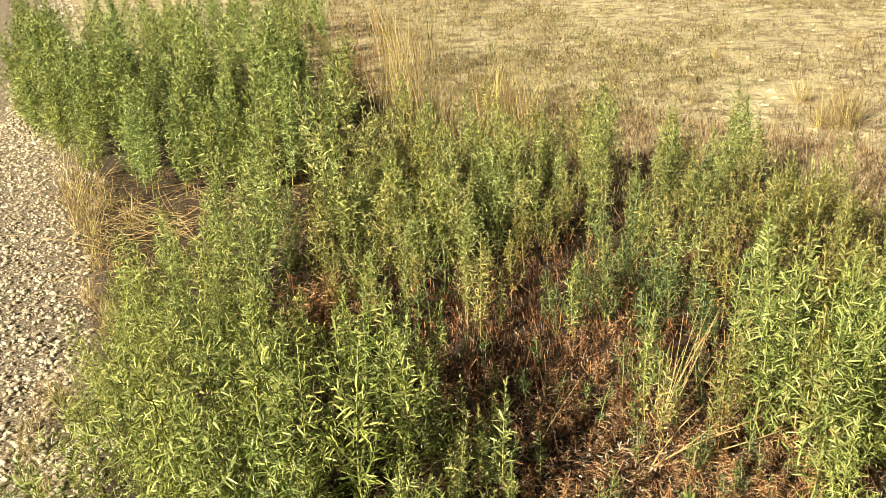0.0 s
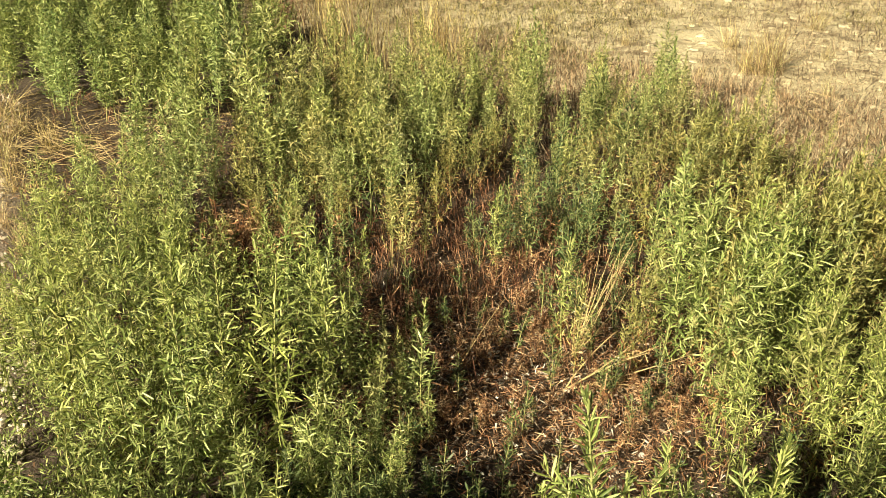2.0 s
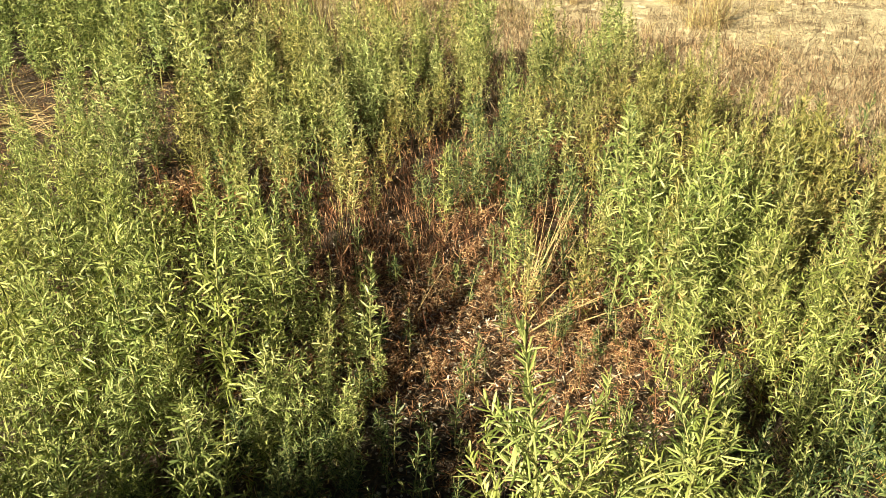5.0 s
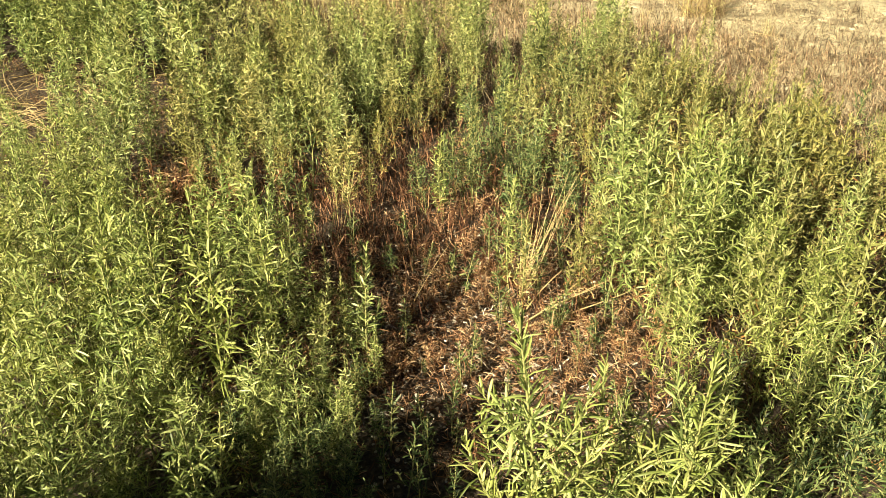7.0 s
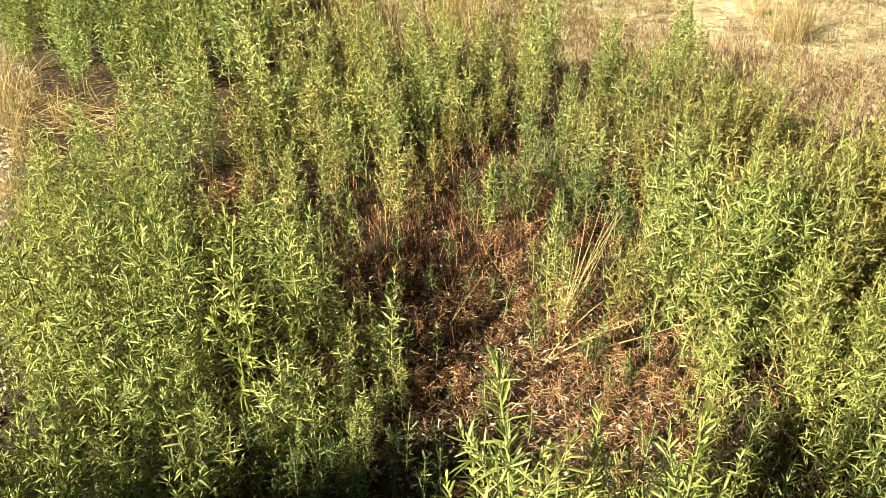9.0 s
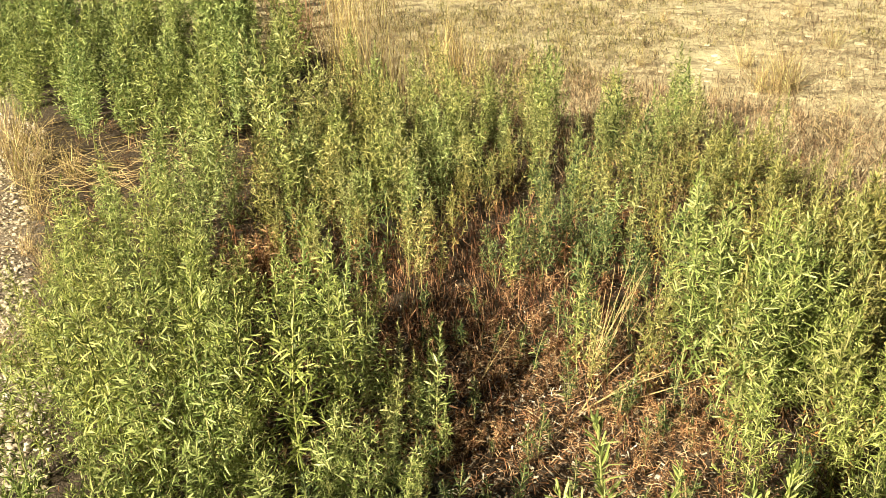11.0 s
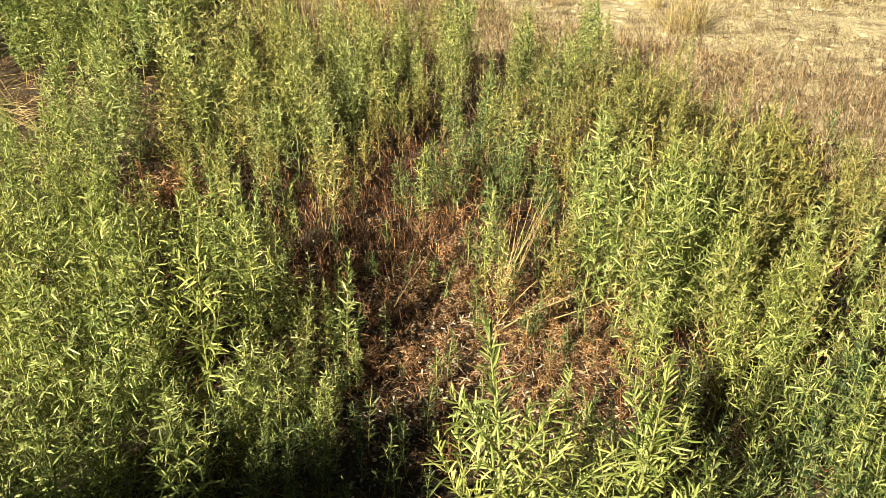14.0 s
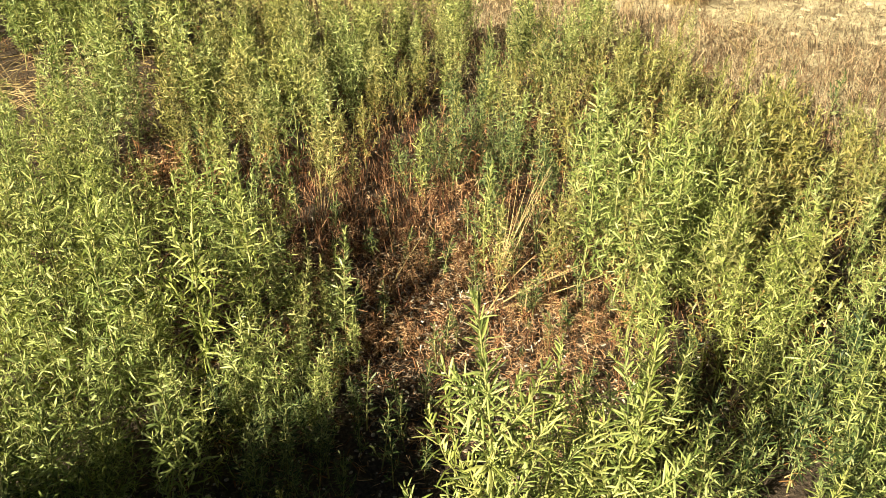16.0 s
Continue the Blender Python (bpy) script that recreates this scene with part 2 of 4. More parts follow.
def part(name, me, material, parent, label=""):
    """Links a mesh as one object under a thing."""
    if not me.materials:
        me.materials.append(material)
    ob = new(name, me)
    ob.parent = parent
    return tagged(ob, label)


def swing(way, angle, turn):
    """A way bent off `way` by angle, turned round it."""
    a = way.orthogonal().normalized()
    b = way.cross(a)
    return way * math.cos(angle) + (a * math.cos(turn) + b * math.sin(turn)) * math.sin(angle)


def make_weed(tall, seed, branches, spread, name="weed_plant", leaf=0.04, width=0.0044, gap=0.0046, bare=0.10, leafing=GREEN, stemming=STEM,
              withered=0.30, split=False, form="strap", rise_low=0.7, rise_high=1.5, thick=1.0, top=0.78, wide=(0.45, 1.2), curl=(-0.1, 0.75), roll=1.25):
    """An upright narrow-leaved weed: stem, rising side shoots, green blades above, withered ones below. split: each side shoot a part with its leaves."""
    rng = random.Random(seed)
    root = new(name)
    stems, green, dead = Tubes(4), Blades(form), Blades("chip")
    lean = Vector((rng.uniform(-0.03, 0.03), rng.uniform(-0.03, 0.03), 0)) * tall
    bow = Vector((rng.uniform(-0.04, 0.04), rng.uniform(-0.04, 0.04), 0)) * tall
    axis = lambda u: Vector((0, 0, tall * u)) + lean * u + bow * math.sin(math.pi * u)
    stems.add([axis(i / 12) for i in range(13)], (0.0016 + 0.0032 * tall) * thick, 0.0012)

    def dress(at, u0, u1, reach, size, stem_u, green, dead):
        """Blades along a shoot, shorter and closer set towards its tip; stem_u gives the height share that decides green or withered."""
        n = max(4, int(reach / gap))
        turn = rng.uniform(0, 6.28)
        for i in range(n):
            u = u0 + (u1 - u0) * ((i + rng.random()) / n) ** 0.85
            p = at(u)
            way = (at(min(u + 0.03, 1.0)) - at(max(u - 0.03, 0.0))).normalized()
            turn += 2.4 + rng.uniform(-0.4, 0.4)
            tip = max(0.0, (u - 0.75) / 0.25)
            d = swing(way, rng.uniform(*wide) * (1 - 0.6 * tip), turn)
            s = size * rng.uniform(0.5, 1.25) * (1 - 0.5 * tip)
            share = stem_u(u)
            if rng.random() < max(0.0, withered - share) * 2.2:
                if rng.random() < 0.8:
                    d = Vector((d.x, d.y, d.z - rng.uniform(0.3, 1.2)))
                    dead.add(p, d, s * 0.8, width * 0.9, rng.uniform(0.2, 0.9), rng.uniform(-1.2, 1.2))
            else:
                green.add(p, d, s, width * rng.uniform(0.7, 1.2), rng.uniform(*curl), rng.uniform(-roll, roll))

    dress(axis, bare, 1.0, tall * (1 - bare) * 1.6, leaf * 1.05, lambda u: u, green, dead)
    for i in range(branches):
        u = bare + (top - bare) * (i + rng.random()) / branches
        turn = i * 2.4 + rng.uniform(-0.5, 0.5)
        reach = spread * (1.0 - u) ** 0.9 * rng.uniform(0.45, 1.3) + 0.018
        rise = rng.uniform(rise_low, rise_high)
        out = Vector((math.cos(turn), math.sin(turn), 0))
        o = axis(u)

        def shoot(w, o=o, out=out, reach=reach, rise=rise):
            return o + out * reach * (w - 0.3 * w * w) + Vector((0, 0, reach * rise * (0.7 * w + 0.5 * w * w)))

        tube = Tubes(3) if split else stems
        leaves = Blades(form) if split else green
        old = tube.sides
        tube.sides = 3
        tube.add([shoot(j / 3) for j in range(4)], 0.0013 * thick, 0.0006, None if split else 4 * round(u * 12))
        tube.sides = old
        long = reach * math.hypot(0.7, 1.2 * rise)
        dress(shoot, 0.08, 1.0, long * 1.1, leaf * 0.88, lambda w, u=u: u + 0.3 * w, leaves, leaves if split else dead)
        if split:
            side = part("side_shoot", tube.mesh("side_shoot"), stemming, root)
            part("shoot_foliage", leaves.mesh("shoot_foliage"), leafing, side)
    part("stem", stems.mesh("stem"), stemming, root)
    part("foliage", green.mesh("foliage"), leafing, root)
    if dead.rows:
        part("withered_foliage", dead.mesh("withered_foliage"), RUST, root, "orange-brown curled withered leaves")
    root["tall"] = tall
    return root


def make_tuft(tall, seed, blades, splay, material=STRAW, width=0.003, foot=0.05):
    """A tuft of dry upright grass."""
    rng = random.Random(seed)
    root = new("dry_grass_tuft")
    b, st = Blades("flat"), Tubes(3)
    for i in range(blades):
        t, r = rng.uniform(0, 6.28), foot * math.sqrt(rng.random())
        p = Vector((math.cos(t) * r, math.sin(t) * r, 0))
        d = swing(Vector((0, 0, 1)), abs(rng.gauss(0, splay)), rng.uniform(0, 6.28))
        s = tall * rng.uniform(0.4, 1.05)
        if i % 4 == 0:
            st.add([p, p + d * s * 0.5, p + d * s + Vector((d.x, d.y, -0.1)) * s * 0.15], 0.0013, 0.0006)
        else:
            b.add(p, d, s, width * rng.uniform(0.6, 1.3), rng.uniform(0, 0.45), rng.uniform(-1.5, 1.5))
    part("culm", st.mesh("culm"), WOODY, root)
    part("grass_foliage", b.mesh("grass_foliage"), material, root)
    root["tall"] = tall
    return root


def place(model, x, y, tall, turn=None, lean=(0, 0), label="", category="weed", group=""):
    """A copy of a model with its foot on the ground, scaled to the height wanted."""
    s = tall / model["tall"]
    turn = random.uniform(0, 360) if turn is None else turn
    m = pose(x, y, height(x, y) - 0.004, lean[0], lean[1], turn) @ Matrix.Diagonal((s, s, s, 1))
    return tagged(copy_thing(model, m), label, category, group)


def drop_model(model):
    for o in (*model.children_recursive, model):
        bpy.data.objects.remove(o)


random.seed(11)
TALL = [make_weed(0.75, 100 + i, 34, 0.14, name="tall_weed", leaf=0.044, width=0.0058, gap=0.0066, form="flat", leafing=SPRING, withered=0.26) for i in range(6)]
MID = [make_weed(0.58, 200 + i, 30, 0.19, leaf=0.037, width=0.0036, gap=0.0060, form="strap", rise_low=0.25, rise_high=0.95, wide=(0.5, 1.5), curl=(-0.9, 1.3)) for i in range(8)]
BACK = [make_weed(0.58, 250 + i, 26, 0.14, name="bushy_weed", leaf=0.040, width=0.0058, gap=0.0066, form="flat", leafing=SAGE if i % 2 else SPRING, withered=0.42, wide=(0.45, 1.4), curl=(-0.4, 0.9)) for i in range(8)]
SPIRE = [make_weed(0.50, 300 + i, 14, 0.07, name="weed_spire", leaf=0.036, width=0.0054, gap=0.0060, form="flat", leafing=SAGE if i % 3 else SPRING, withered=0.46) for i in range(6)]
LOW = [make_weed(0.38, 400 + i, 16, 0.13, name="low_weed", leaf=0.037, width=0.0040, gap=0.0064, form="flat", rise_low=0.35, rise_high=1.1, wide=(0.5, 1.4), curl=(-0.7, 1.2)) for i in range(6)]
SPRIG = [make_weed(0.20, 500 + i, 4, 0.035, name="weed_sprig", leaf=0.030, width=0.0040, gap=0.0072, leafing=DUSKY, withered=0.35, split=True) for i in range(4)]
NEAR = [make_weed(0.78, 600 + i, 30, 0.21, name="leafy_weed", leaf=0.046, width=0.0040, gap=0.0048, withered=0.0, split=True, form="full", rise_low=0.5, rise_high=1.3, thick=1.5, curl=(-0.5, 0.9), roll=0.6) for i in range(3)]
DARK = [make_weed(0.75, 700 + i, 40, 0.18, name="weed_bush", leaf=0.042, width=0.0066, gap=0.0066, leafing=DEEP, withered=0.2, form="chip", wide=(0.45, 1.4)) for i in range(5)]
FAR = [make_weed(0.75, 750 + i, 34, 0.18, name="far_weed_bush", leaf=0.045, width=0.0090, gap=0.0092, leafing=DEEP, withered=0.15, form="chip") for i in range(4)]
DULL = [make_weed(0.42, 800 + i, 20, 0.11, name="fading_weed", leaf=0.034, width=0.0050, gap=0.0056, leafing=OLIVE, withered=0.62, form="flat", wide=(0.45, 1.4), curl=(-0.4, 0.9)) for i in range(5)]
DRY = [make_weed(0.13, 900 + i, 3, 0.05, name="withered_seedling", leaf=0.026, width=0.0025, gap=0.0045, bare=0.02, leafing=BROWN, stemming=REDSTEM, withered=0.0, split=True, form="flat", wide=(0.4, 1.5), curl=(0.2, 1.6)) for i in range(4)]
# darker green of their own, deepened further in place of shade from neighbours
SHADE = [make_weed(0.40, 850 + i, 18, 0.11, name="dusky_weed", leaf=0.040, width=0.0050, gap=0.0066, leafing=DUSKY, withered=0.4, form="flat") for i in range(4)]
SLIM = [make_weed(0.52, 280 + i, 14, 0.10, name="slender_weed", leaf=0.038, width=0.0040, gap=0.0060, wide=(0.5, 1.35), curl=(-0.7, 1.2)) for i in range(4)]
MODELS = {"slim": SLIM, "shade": SHADE, "tall": TALL, "mid": MID, "back": BACK, "spire": SPIRE, "low": LOW, "sprig": SPRIG, "near": NEAR, "dark": DARK, "far": FAR, "dull": DULL, "dry": DRY}
LABELS = {
    "slim": "slender bright green weed edging the brown clearing",
    "shade": "dull dark green weed with shade partly put into its leaf colour",
    "tall": "tall green narrow-leaved weed rising from the dense patch",
    "mid": "bushy bright green narrow-leaved weed on littered soil",
    "back": "bushy green weed in the crowded middle stand",
    "spire": "slender green weed spire standing among its neighbours",
    "low": "low bushy green weed at the edge of the clearing",
    "sprig": "small grey-green weed sprig in brown leaf litter",
    "near": "bright green weed with spreading leafy side shoots",
    "dark": "dense dark green weed bush by the track, also set unseen for shade",
    "far": "dark green weed bush in the far stand along the track",
    "dull": "olive weed with orange-brown withered lower leaves",
    "dry": "withered red-brown seedling on the littered ground",
}


def plant(kind, spots, group, wild=3.0):
    for i, (x, y, tall) in enumerate(spots):
        models = MODELS[kind]
        place(models[i % len(models)], x, y, tall, lean=(random.gauss(0, wild), random.gauss(0, wild)), label=LABELS[kind], group=group)


def scatter(n, x0, x1, y0, y1, low, high, keep=lambda x, y: True, apart=0.0):
    """Seeded spots in a box, kept by a rule and a least distance."""
    out, tries = [], 0
    while len(out) < n and tries < 20000:
        tries += 1
        x, y = random.uniform(x0, x1), random.uniform(y0, y1)
        if keep(x, y) and all((x - a) ** 2 + (y - b) ** 2 > apart * apart for a, b, _ in out):
            out.append((x, y, random.uniform(low, high)))
    return out


# ---- weeds, by stretch of ground ----
FRONT_LEFT = [(-0.51, 1.42, .6), (-0.53, 1.67, .6), (-0.34, 1.52, .6),
              (-0.40, 1.32, .56), (-0.24, 1.33, .54), (-0.66, 1.5, .55), (-0.72, 1.72, .52),
              (-0.25, 2.0, .44)]
EDGE = [(-0.20, 1.44, .6), (-0.07, 1.42, .61), (-0.02, 1.62, .52), (-0.06, 1.75, .5), (-0.16, 1.68, .54), (-0.12, 1.9, .5), (-0.08, 1.80, .5), (0.02, 1.74, .42), (-0.22, 1.98, .5), (-0.16, 2.06, .44), (-0.3, 2.05, .46), (-0.02, 1.92, .4)]
plant("mid", EDGE[:1], "weeds of the near patch", 1.2)
plant("slim", EDGE[1:], "weeds of the near patch", 1.2)
plant("mid", FRONT_LEFT, "weeds of the near patch", 1.2)
in_front = lambda x, y: -0.62 * y + 0.1 < x < -0.20 - 0.42 * (y - 1.4)
plant("mid", scatter(30, -1.3, 0.1, 1.38, 2.3, .34, .52, in_front, 0.11), "weeds of the near patch")
plant("low", scatter(18, -0.6, 0.06, 1.12, 1.42, .18, .30, apart=0.09), "low weeds of the near patch")
plant("low", [(-0.24, .95, .4), (-0.37, 1.09, .4), (0.19, 1.28, .2)], "low weeds of the near patch")
plant("spire", [(0.23, 1.59, .40), (0.16, 1.68, .30), (0.02, 1.75, .35),
                (0.20, 1.42, .24), (0.12, 1.56, .34), (0.10, 1.80, .30), (-0.1, 2.0, .4)], "weed spires")
plant("low", [(0.02, 1.30, .20), (0.12, 1.42, .22), (-0.10, 1.27, .26), (-0.22, 1.22, .34), (-0.38, 1.02, .34), (-0.55, 1.1, .4), (-0.30, 1.12, .22), (-0.72, 1.2, .4), (-0.85, 1.35, .35), (-0.95, 1.6, .36), (-1.0, 1.85, .3), (-1.05, 2.3, .35), (-1.2, 2.5, .38),
              (-0.99, 2.37, .4), (-1.42, 2.75, .34), (-1.18, 2.75, .35), (-1.3, 2.6, .3), (-0.8, 2.3, .42)], "low weeds of the near patch")
LEFT_COLUMN = [(-1.06, 2.98, .6), (-0.91, 2.98, .75), (-0.80, 2.92, .52), (-1.02, 3.25, .72), (-0.92, 2.75, .62), (-0.78, 2.62, .5),
               (-0.88, 2.55, .5), (-1.02, 2.85, .62), (-1.22, 3.75, .75), (-1.1, 3.5, .7), (-0.95, 3.1, .6), (-0.82, 2.42, .42)]
plant("tall", LEFT_COLUMN, "tall weeds")
plant("mid", [(-1.12, 2.6, .46), (-1.0, 2.55, .5), (-0.75, 2.2, .44), (-0.9, 2.15, .42), (-1.1, 2.25, .38), (-1.25, 2.85, .46), (-0.5, 2.2, .4), (-0.6, 2.05, .44), (-0.4, 2.1, .38)], "weeds of the near patch")
MIDDLE = [(-0.56, 3.16, .5), (-0.59, 2.82, .48), (-0.41, 3.11, .5), (-0.35, 3.51, .54), (-0.16, 3.17, .5), (-0.3, 2.9, .42), (-0.06, 3.0, .42),
          (-0.65, 3.97, .58), (-0.33, 4.08, .5), (-0.13, 4.05, .46), (-0.03, 4.22, .44), (0.13, 4.33, .5), (0.22, 4.1, .48), (-0.65, 4.18, .5), (-0.4, 2.7, .36),
          (-0.62, 3.6, .62), (-0.72, 3.35, .66), (-0.5, 3.8, .54), (-0.45, 4.3, .46), (-0.2, 4.35, .44), (0.0, 4.4, .44), (-0.25, 3.75, .52), (-0.05, 3.6, .5), (0.08, 3.85, .5), (0.25, 4.45, .46)]
plant("back", MIDDLE, "weeds of the middle patch")
plant("back", scatter(50, -0.72, 0.42, 2.9, 4.3, .36, .5, lambda x, y: x < -0.08 + 0.25 * (y - 2.9), 0.085), "weeds of the middle patch")
COLUMNS = [(0.47, 4.43, .62), (0.42, 4.2, .56), (0.46, 3.95, .5), (0.38, 4.45, .56), (0.52, 4.25, .54), (0.40, 3.75, .44),
           (0.78, 4.08, .5), (0.82, 4.25, .52), (0.80, 3.9, .44), (1.17, 4.4, .58), (1.14, 4.25, .52), (1.22, 4.15, .48), (1.08, 4.05, .46), (1.12, 3.85, .44), (-0.5, 4.6, .52), (-0.3, 4.7, .5), (-0.1, 4.8, .46), (0.1, 4.75, .46), (-0.7, 4.9, .58), (-0.22, 5.1, .5)]
plant("back", COLUMNS, "weed columns", 1.5)
SPIRES = [(-1.0, 4.41, .7), (-1.08, 4.75, .75), (-0.8, 3.45, .7), (-0.88, 3.6, .74), (-0.8, 4.1, .66), (-0.95, 3.9, .7),
          (0.44, 4.05, .52), (0.36, 3.95, .44), (0.50, 3.72, .36), (0.29, 3.86, .38), (0.30, 3.62, .36), (0.50, 3.38, .38), (0.42, 3.45, .34), (0.64, 3.88, .36), (0.62, 3.61, .32),
          (0.86, 4.1, .42), (0.84, 3.72, .38), (0.92, 4.3, .42), (1.20, 4.3, .52), (1.02, 3.9, .4), (1.25, 3.85, .4), (1.0, 4.2, .4),
          (1.31, 4.43, .34), (1.64, 4.1, .42), (1.45, 3.7, .36), (1.60, 4.2, .36), (1.86, 3.8, .32), (1.3, 3.7, .36)]
plant("spire", SPIRES, "weed spires")
plant("spire", [(-0.22, 2.58, .32), (0.0, 2.58, .37), (0.05, 2.55, .43), (0.38, 2.56, .36), (0.48, 2.80, .37), (0.44, 2.68, .28), (0.60, 2.06, .41), (0.63, 1.95, .34), (0.11, 2.62, .26),
                (0.98, 2.62, .52), (1.11, 2.78, .41), (1.18, 2.78, .49), (1.02, 2.7, .42), (0.8, 2.75, .4), (0.7, 3.0, .42), (0.92, 2.5, .42), (0.93, 2.4, .36), (1.06, 2.55, .42)], "weed spires", 1.5)
plant("dull", [(0.05, 2.85, .3), (0.13, 2.9, .3), (-0.03, 2.75, .28)], "weeds of the clearing", 1.5)
plant("slim", [(0.195, 1.735, .30), (-0.06, 2.2, .34)], "weeds of the clearing", 1.5)
plant("slim", [(0.08, 1.30, .18), (0.2, 1.42, .18), (0.14, 1.5, .22), (0.02, 1.38, .24), (0.10, 1.62, .34), (0.25, 1.58, .2), (0.18, 1.68, .26), (0.12, 1.36, .16), (0.22, 1.5, .18)], "weeds of the clearing", 1.5)
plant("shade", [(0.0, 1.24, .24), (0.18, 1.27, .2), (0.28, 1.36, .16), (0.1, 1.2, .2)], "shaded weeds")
plant("back", [(-0.36, 3.3, .5), (-0.28, 3.15, .46), (-0.16, 3.35, .46), (-0.1, 3.2, .42), (-0.45, 3.4, .52), (-0.22, 3.5, .5), (0.04, 3.22, .40), (0.14, 3.32, .42), (0.2, 3.5, .42), (0.1, 3.47, .45), (0.27, 3.65, .42)], "weeds of the middle patch")
plant("dull", [(0.25, 3.27, .34), (0.33, 3.42, .36), (0.16, 3.18, .32)], "fading weeds")
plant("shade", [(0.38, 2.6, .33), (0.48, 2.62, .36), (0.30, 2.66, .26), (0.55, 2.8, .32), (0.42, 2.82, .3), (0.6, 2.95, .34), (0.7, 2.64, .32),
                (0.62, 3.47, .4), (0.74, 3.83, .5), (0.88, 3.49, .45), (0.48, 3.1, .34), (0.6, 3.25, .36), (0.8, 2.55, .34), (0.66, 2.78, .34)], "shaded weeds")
plant("dull", [(0.85, 2.95, .42), (0.95, 3.2, .42), (0.75, 3.15, .38), (1.58, 2.82, .45), (1.70, 2.83, .45), (1.80, 3.19, .4), (1.5, 2.95, .4),
               (1.35, 3.1, .38), (1.15, 3.1, .38), (0.9, 2.75, .36), (1.64, 2.7, .38), (1.78, 2.95, .4), (1.05, 3.4, .36), (0.85, 3.5, .38)], "fading weeds")
plant("dull", [(-0.5, 2.62, .26), (-0.42, 2.75, .3), (-0.56, 2.78, .3), (-0.34, 2.58, .28), (-0.24, 2.72, .32), (-0.6, 2.55, .24), (1.3, 2.95, .4), (1.45, 3.3, .38), (1.2, 3.5, .36), (1.6, 3.4, .36)], "fading weeds")
plant("back", [(0.72, 2.85, .4), (0.85, 3.3, .42), (1.05, 2.95, .42), (1.2, 3.25, .4), (1.0, 3.65, .42), (0.75, 3.8, .42), (0.62, 3.2, .38), (1.35, 2.8, .4), (1.3, 3.6, .38), (0.9, 3.95, .42)], "weeds of the middle patch")
RIGHT_BUSH = [(1.01, 2.21, .55), (1.09, 1.98, .6), (1.17, 1.97, .6), (1.07, 1.79, .6), (0.99, 1.75, .57), (1.18, 1.55, .42), (0.98, 1.52, .4), (1.36, 1.78, .4), (1.31, 1.50, .42)]
plant("mid", RIGHT_BUSH, "weeds of the denser bush")
inner = scatter(18, 0.95, 1.4, 1.5, 2.35, .4, .54, apart=0.08)
plant("mid", inner[:13], "weeds of the denser bush")
plant("dull", inner[13:], "weeds of the denser bush")
outer = scatter(30, 1.2, 2.3, 1.35, 2.9, .26, .42, apart=0.13)
plant("low", outer[:16], "low weeds")
plant("dull", outer[16:], "low weeds")
plant("low", [(1.11, 1.12, .3), (1.02, 1.32, .3), (1.2, 1.3, .34), (0.92, 1.3, .28)], "low weeds")
plant("near", [(0.56, 0.79, .77), (0.675, 0.88, .60), (0.78, 0.76, .72), (0.24, 0.78, .38), (1.12, 0.80, .45), (0.74, 0.98, .48)], "near weeds", 0.8)
plant("mid", scatter(12, -1.15, -0.35, 0.55, 1.25, .3, .42, lambda x, y: x < -0.75 * y + 0.15, 0.11), "near weeds")
# next four lines: unseen weeds added below the view to shade the soil ahead
plant("mid", [(-.1, .72, .42), (0.0, .7, .42), (.08, .66, .42), (-.18, .76, .42), (.12, .72, .36), (-.05, .62, .5)], "near weeds", 1.0)
plant("dark", [(-.56, .22, .62), (-.48, .3, .62), (-.42, .24, .6), (-.5, .4, .62), (-.6, .34, .62), (-.38, .34, .6), (-.64, .42, .6), (-.2, .56, .5), (-.28, .48, .56), (-.12, .58, .46), (-.06, .66, .4), (-.34, .66, .5), (-.42, .68, .5), (-.16, .44, .6), (.04, .6, .44), (-.48, .56, .62), (-.38, .52, .62), (-.55, .66, .6), (-.3, .6, .55), (-.62, .5, .64), (-.4, .42, .65), (-.3, .55, .6), (-.25, .4, .62), (-.15, .5, .58), (-.05, .4, .6), (.05, .5, .56), (.15, .42, .58), (.25, .5, .54),
              (0, .3, .62), (.3, .35, .6), (-.1, .62, .5), (-.2, .66, .5), (-.18, .78, .3), (-.05, .76, .32), (.07, .78, .30), (.0, .88, .24), (.14, .86, .24), (-.12, .9, .26), (.2, .74, .30), (-.25, .72, .36), (-.1, .7, .36), (0, .68, .36), (.1, .68, .34), (-.35, .75, .4), (.2, .66, .34)], "near weeds")
plant("mid", [(-.46, .70, .5), (-.36, .74, .5), (-.3, .66, .5), (-.42, .8, .48)], "near weeds", 1.0)
plant("slim", [(-.02, .96, .48)], "near weeds", 1.5)
plant("mid", [(-.24, .96, .42), (-.14, 1.0, .34), (-.38, 1.04, .42), (-.1, 1.12, .28), (-.22, 1.1, .3), (-.3, .98, .45), (-.2, 1.03, .38), (-.46, .98, .46)], "near weeds", 1.5)
plant("low", [(-0.35, 0.62, .40), (-0.12, 0.62, .36), (0.08, 0.55, .34), (-0.6, 0.75, .42), (-0.8, 0.95, .42), (-0.5, 0.92, .42), (-0.68, 1.0, .45), (-0.25, 0.82, .40),
              (0.85, 1.02, .44), (0.95, 1.1, .40), (0.98, 0.95, .40), (0.86, 1.18, .34)], "near weeds")
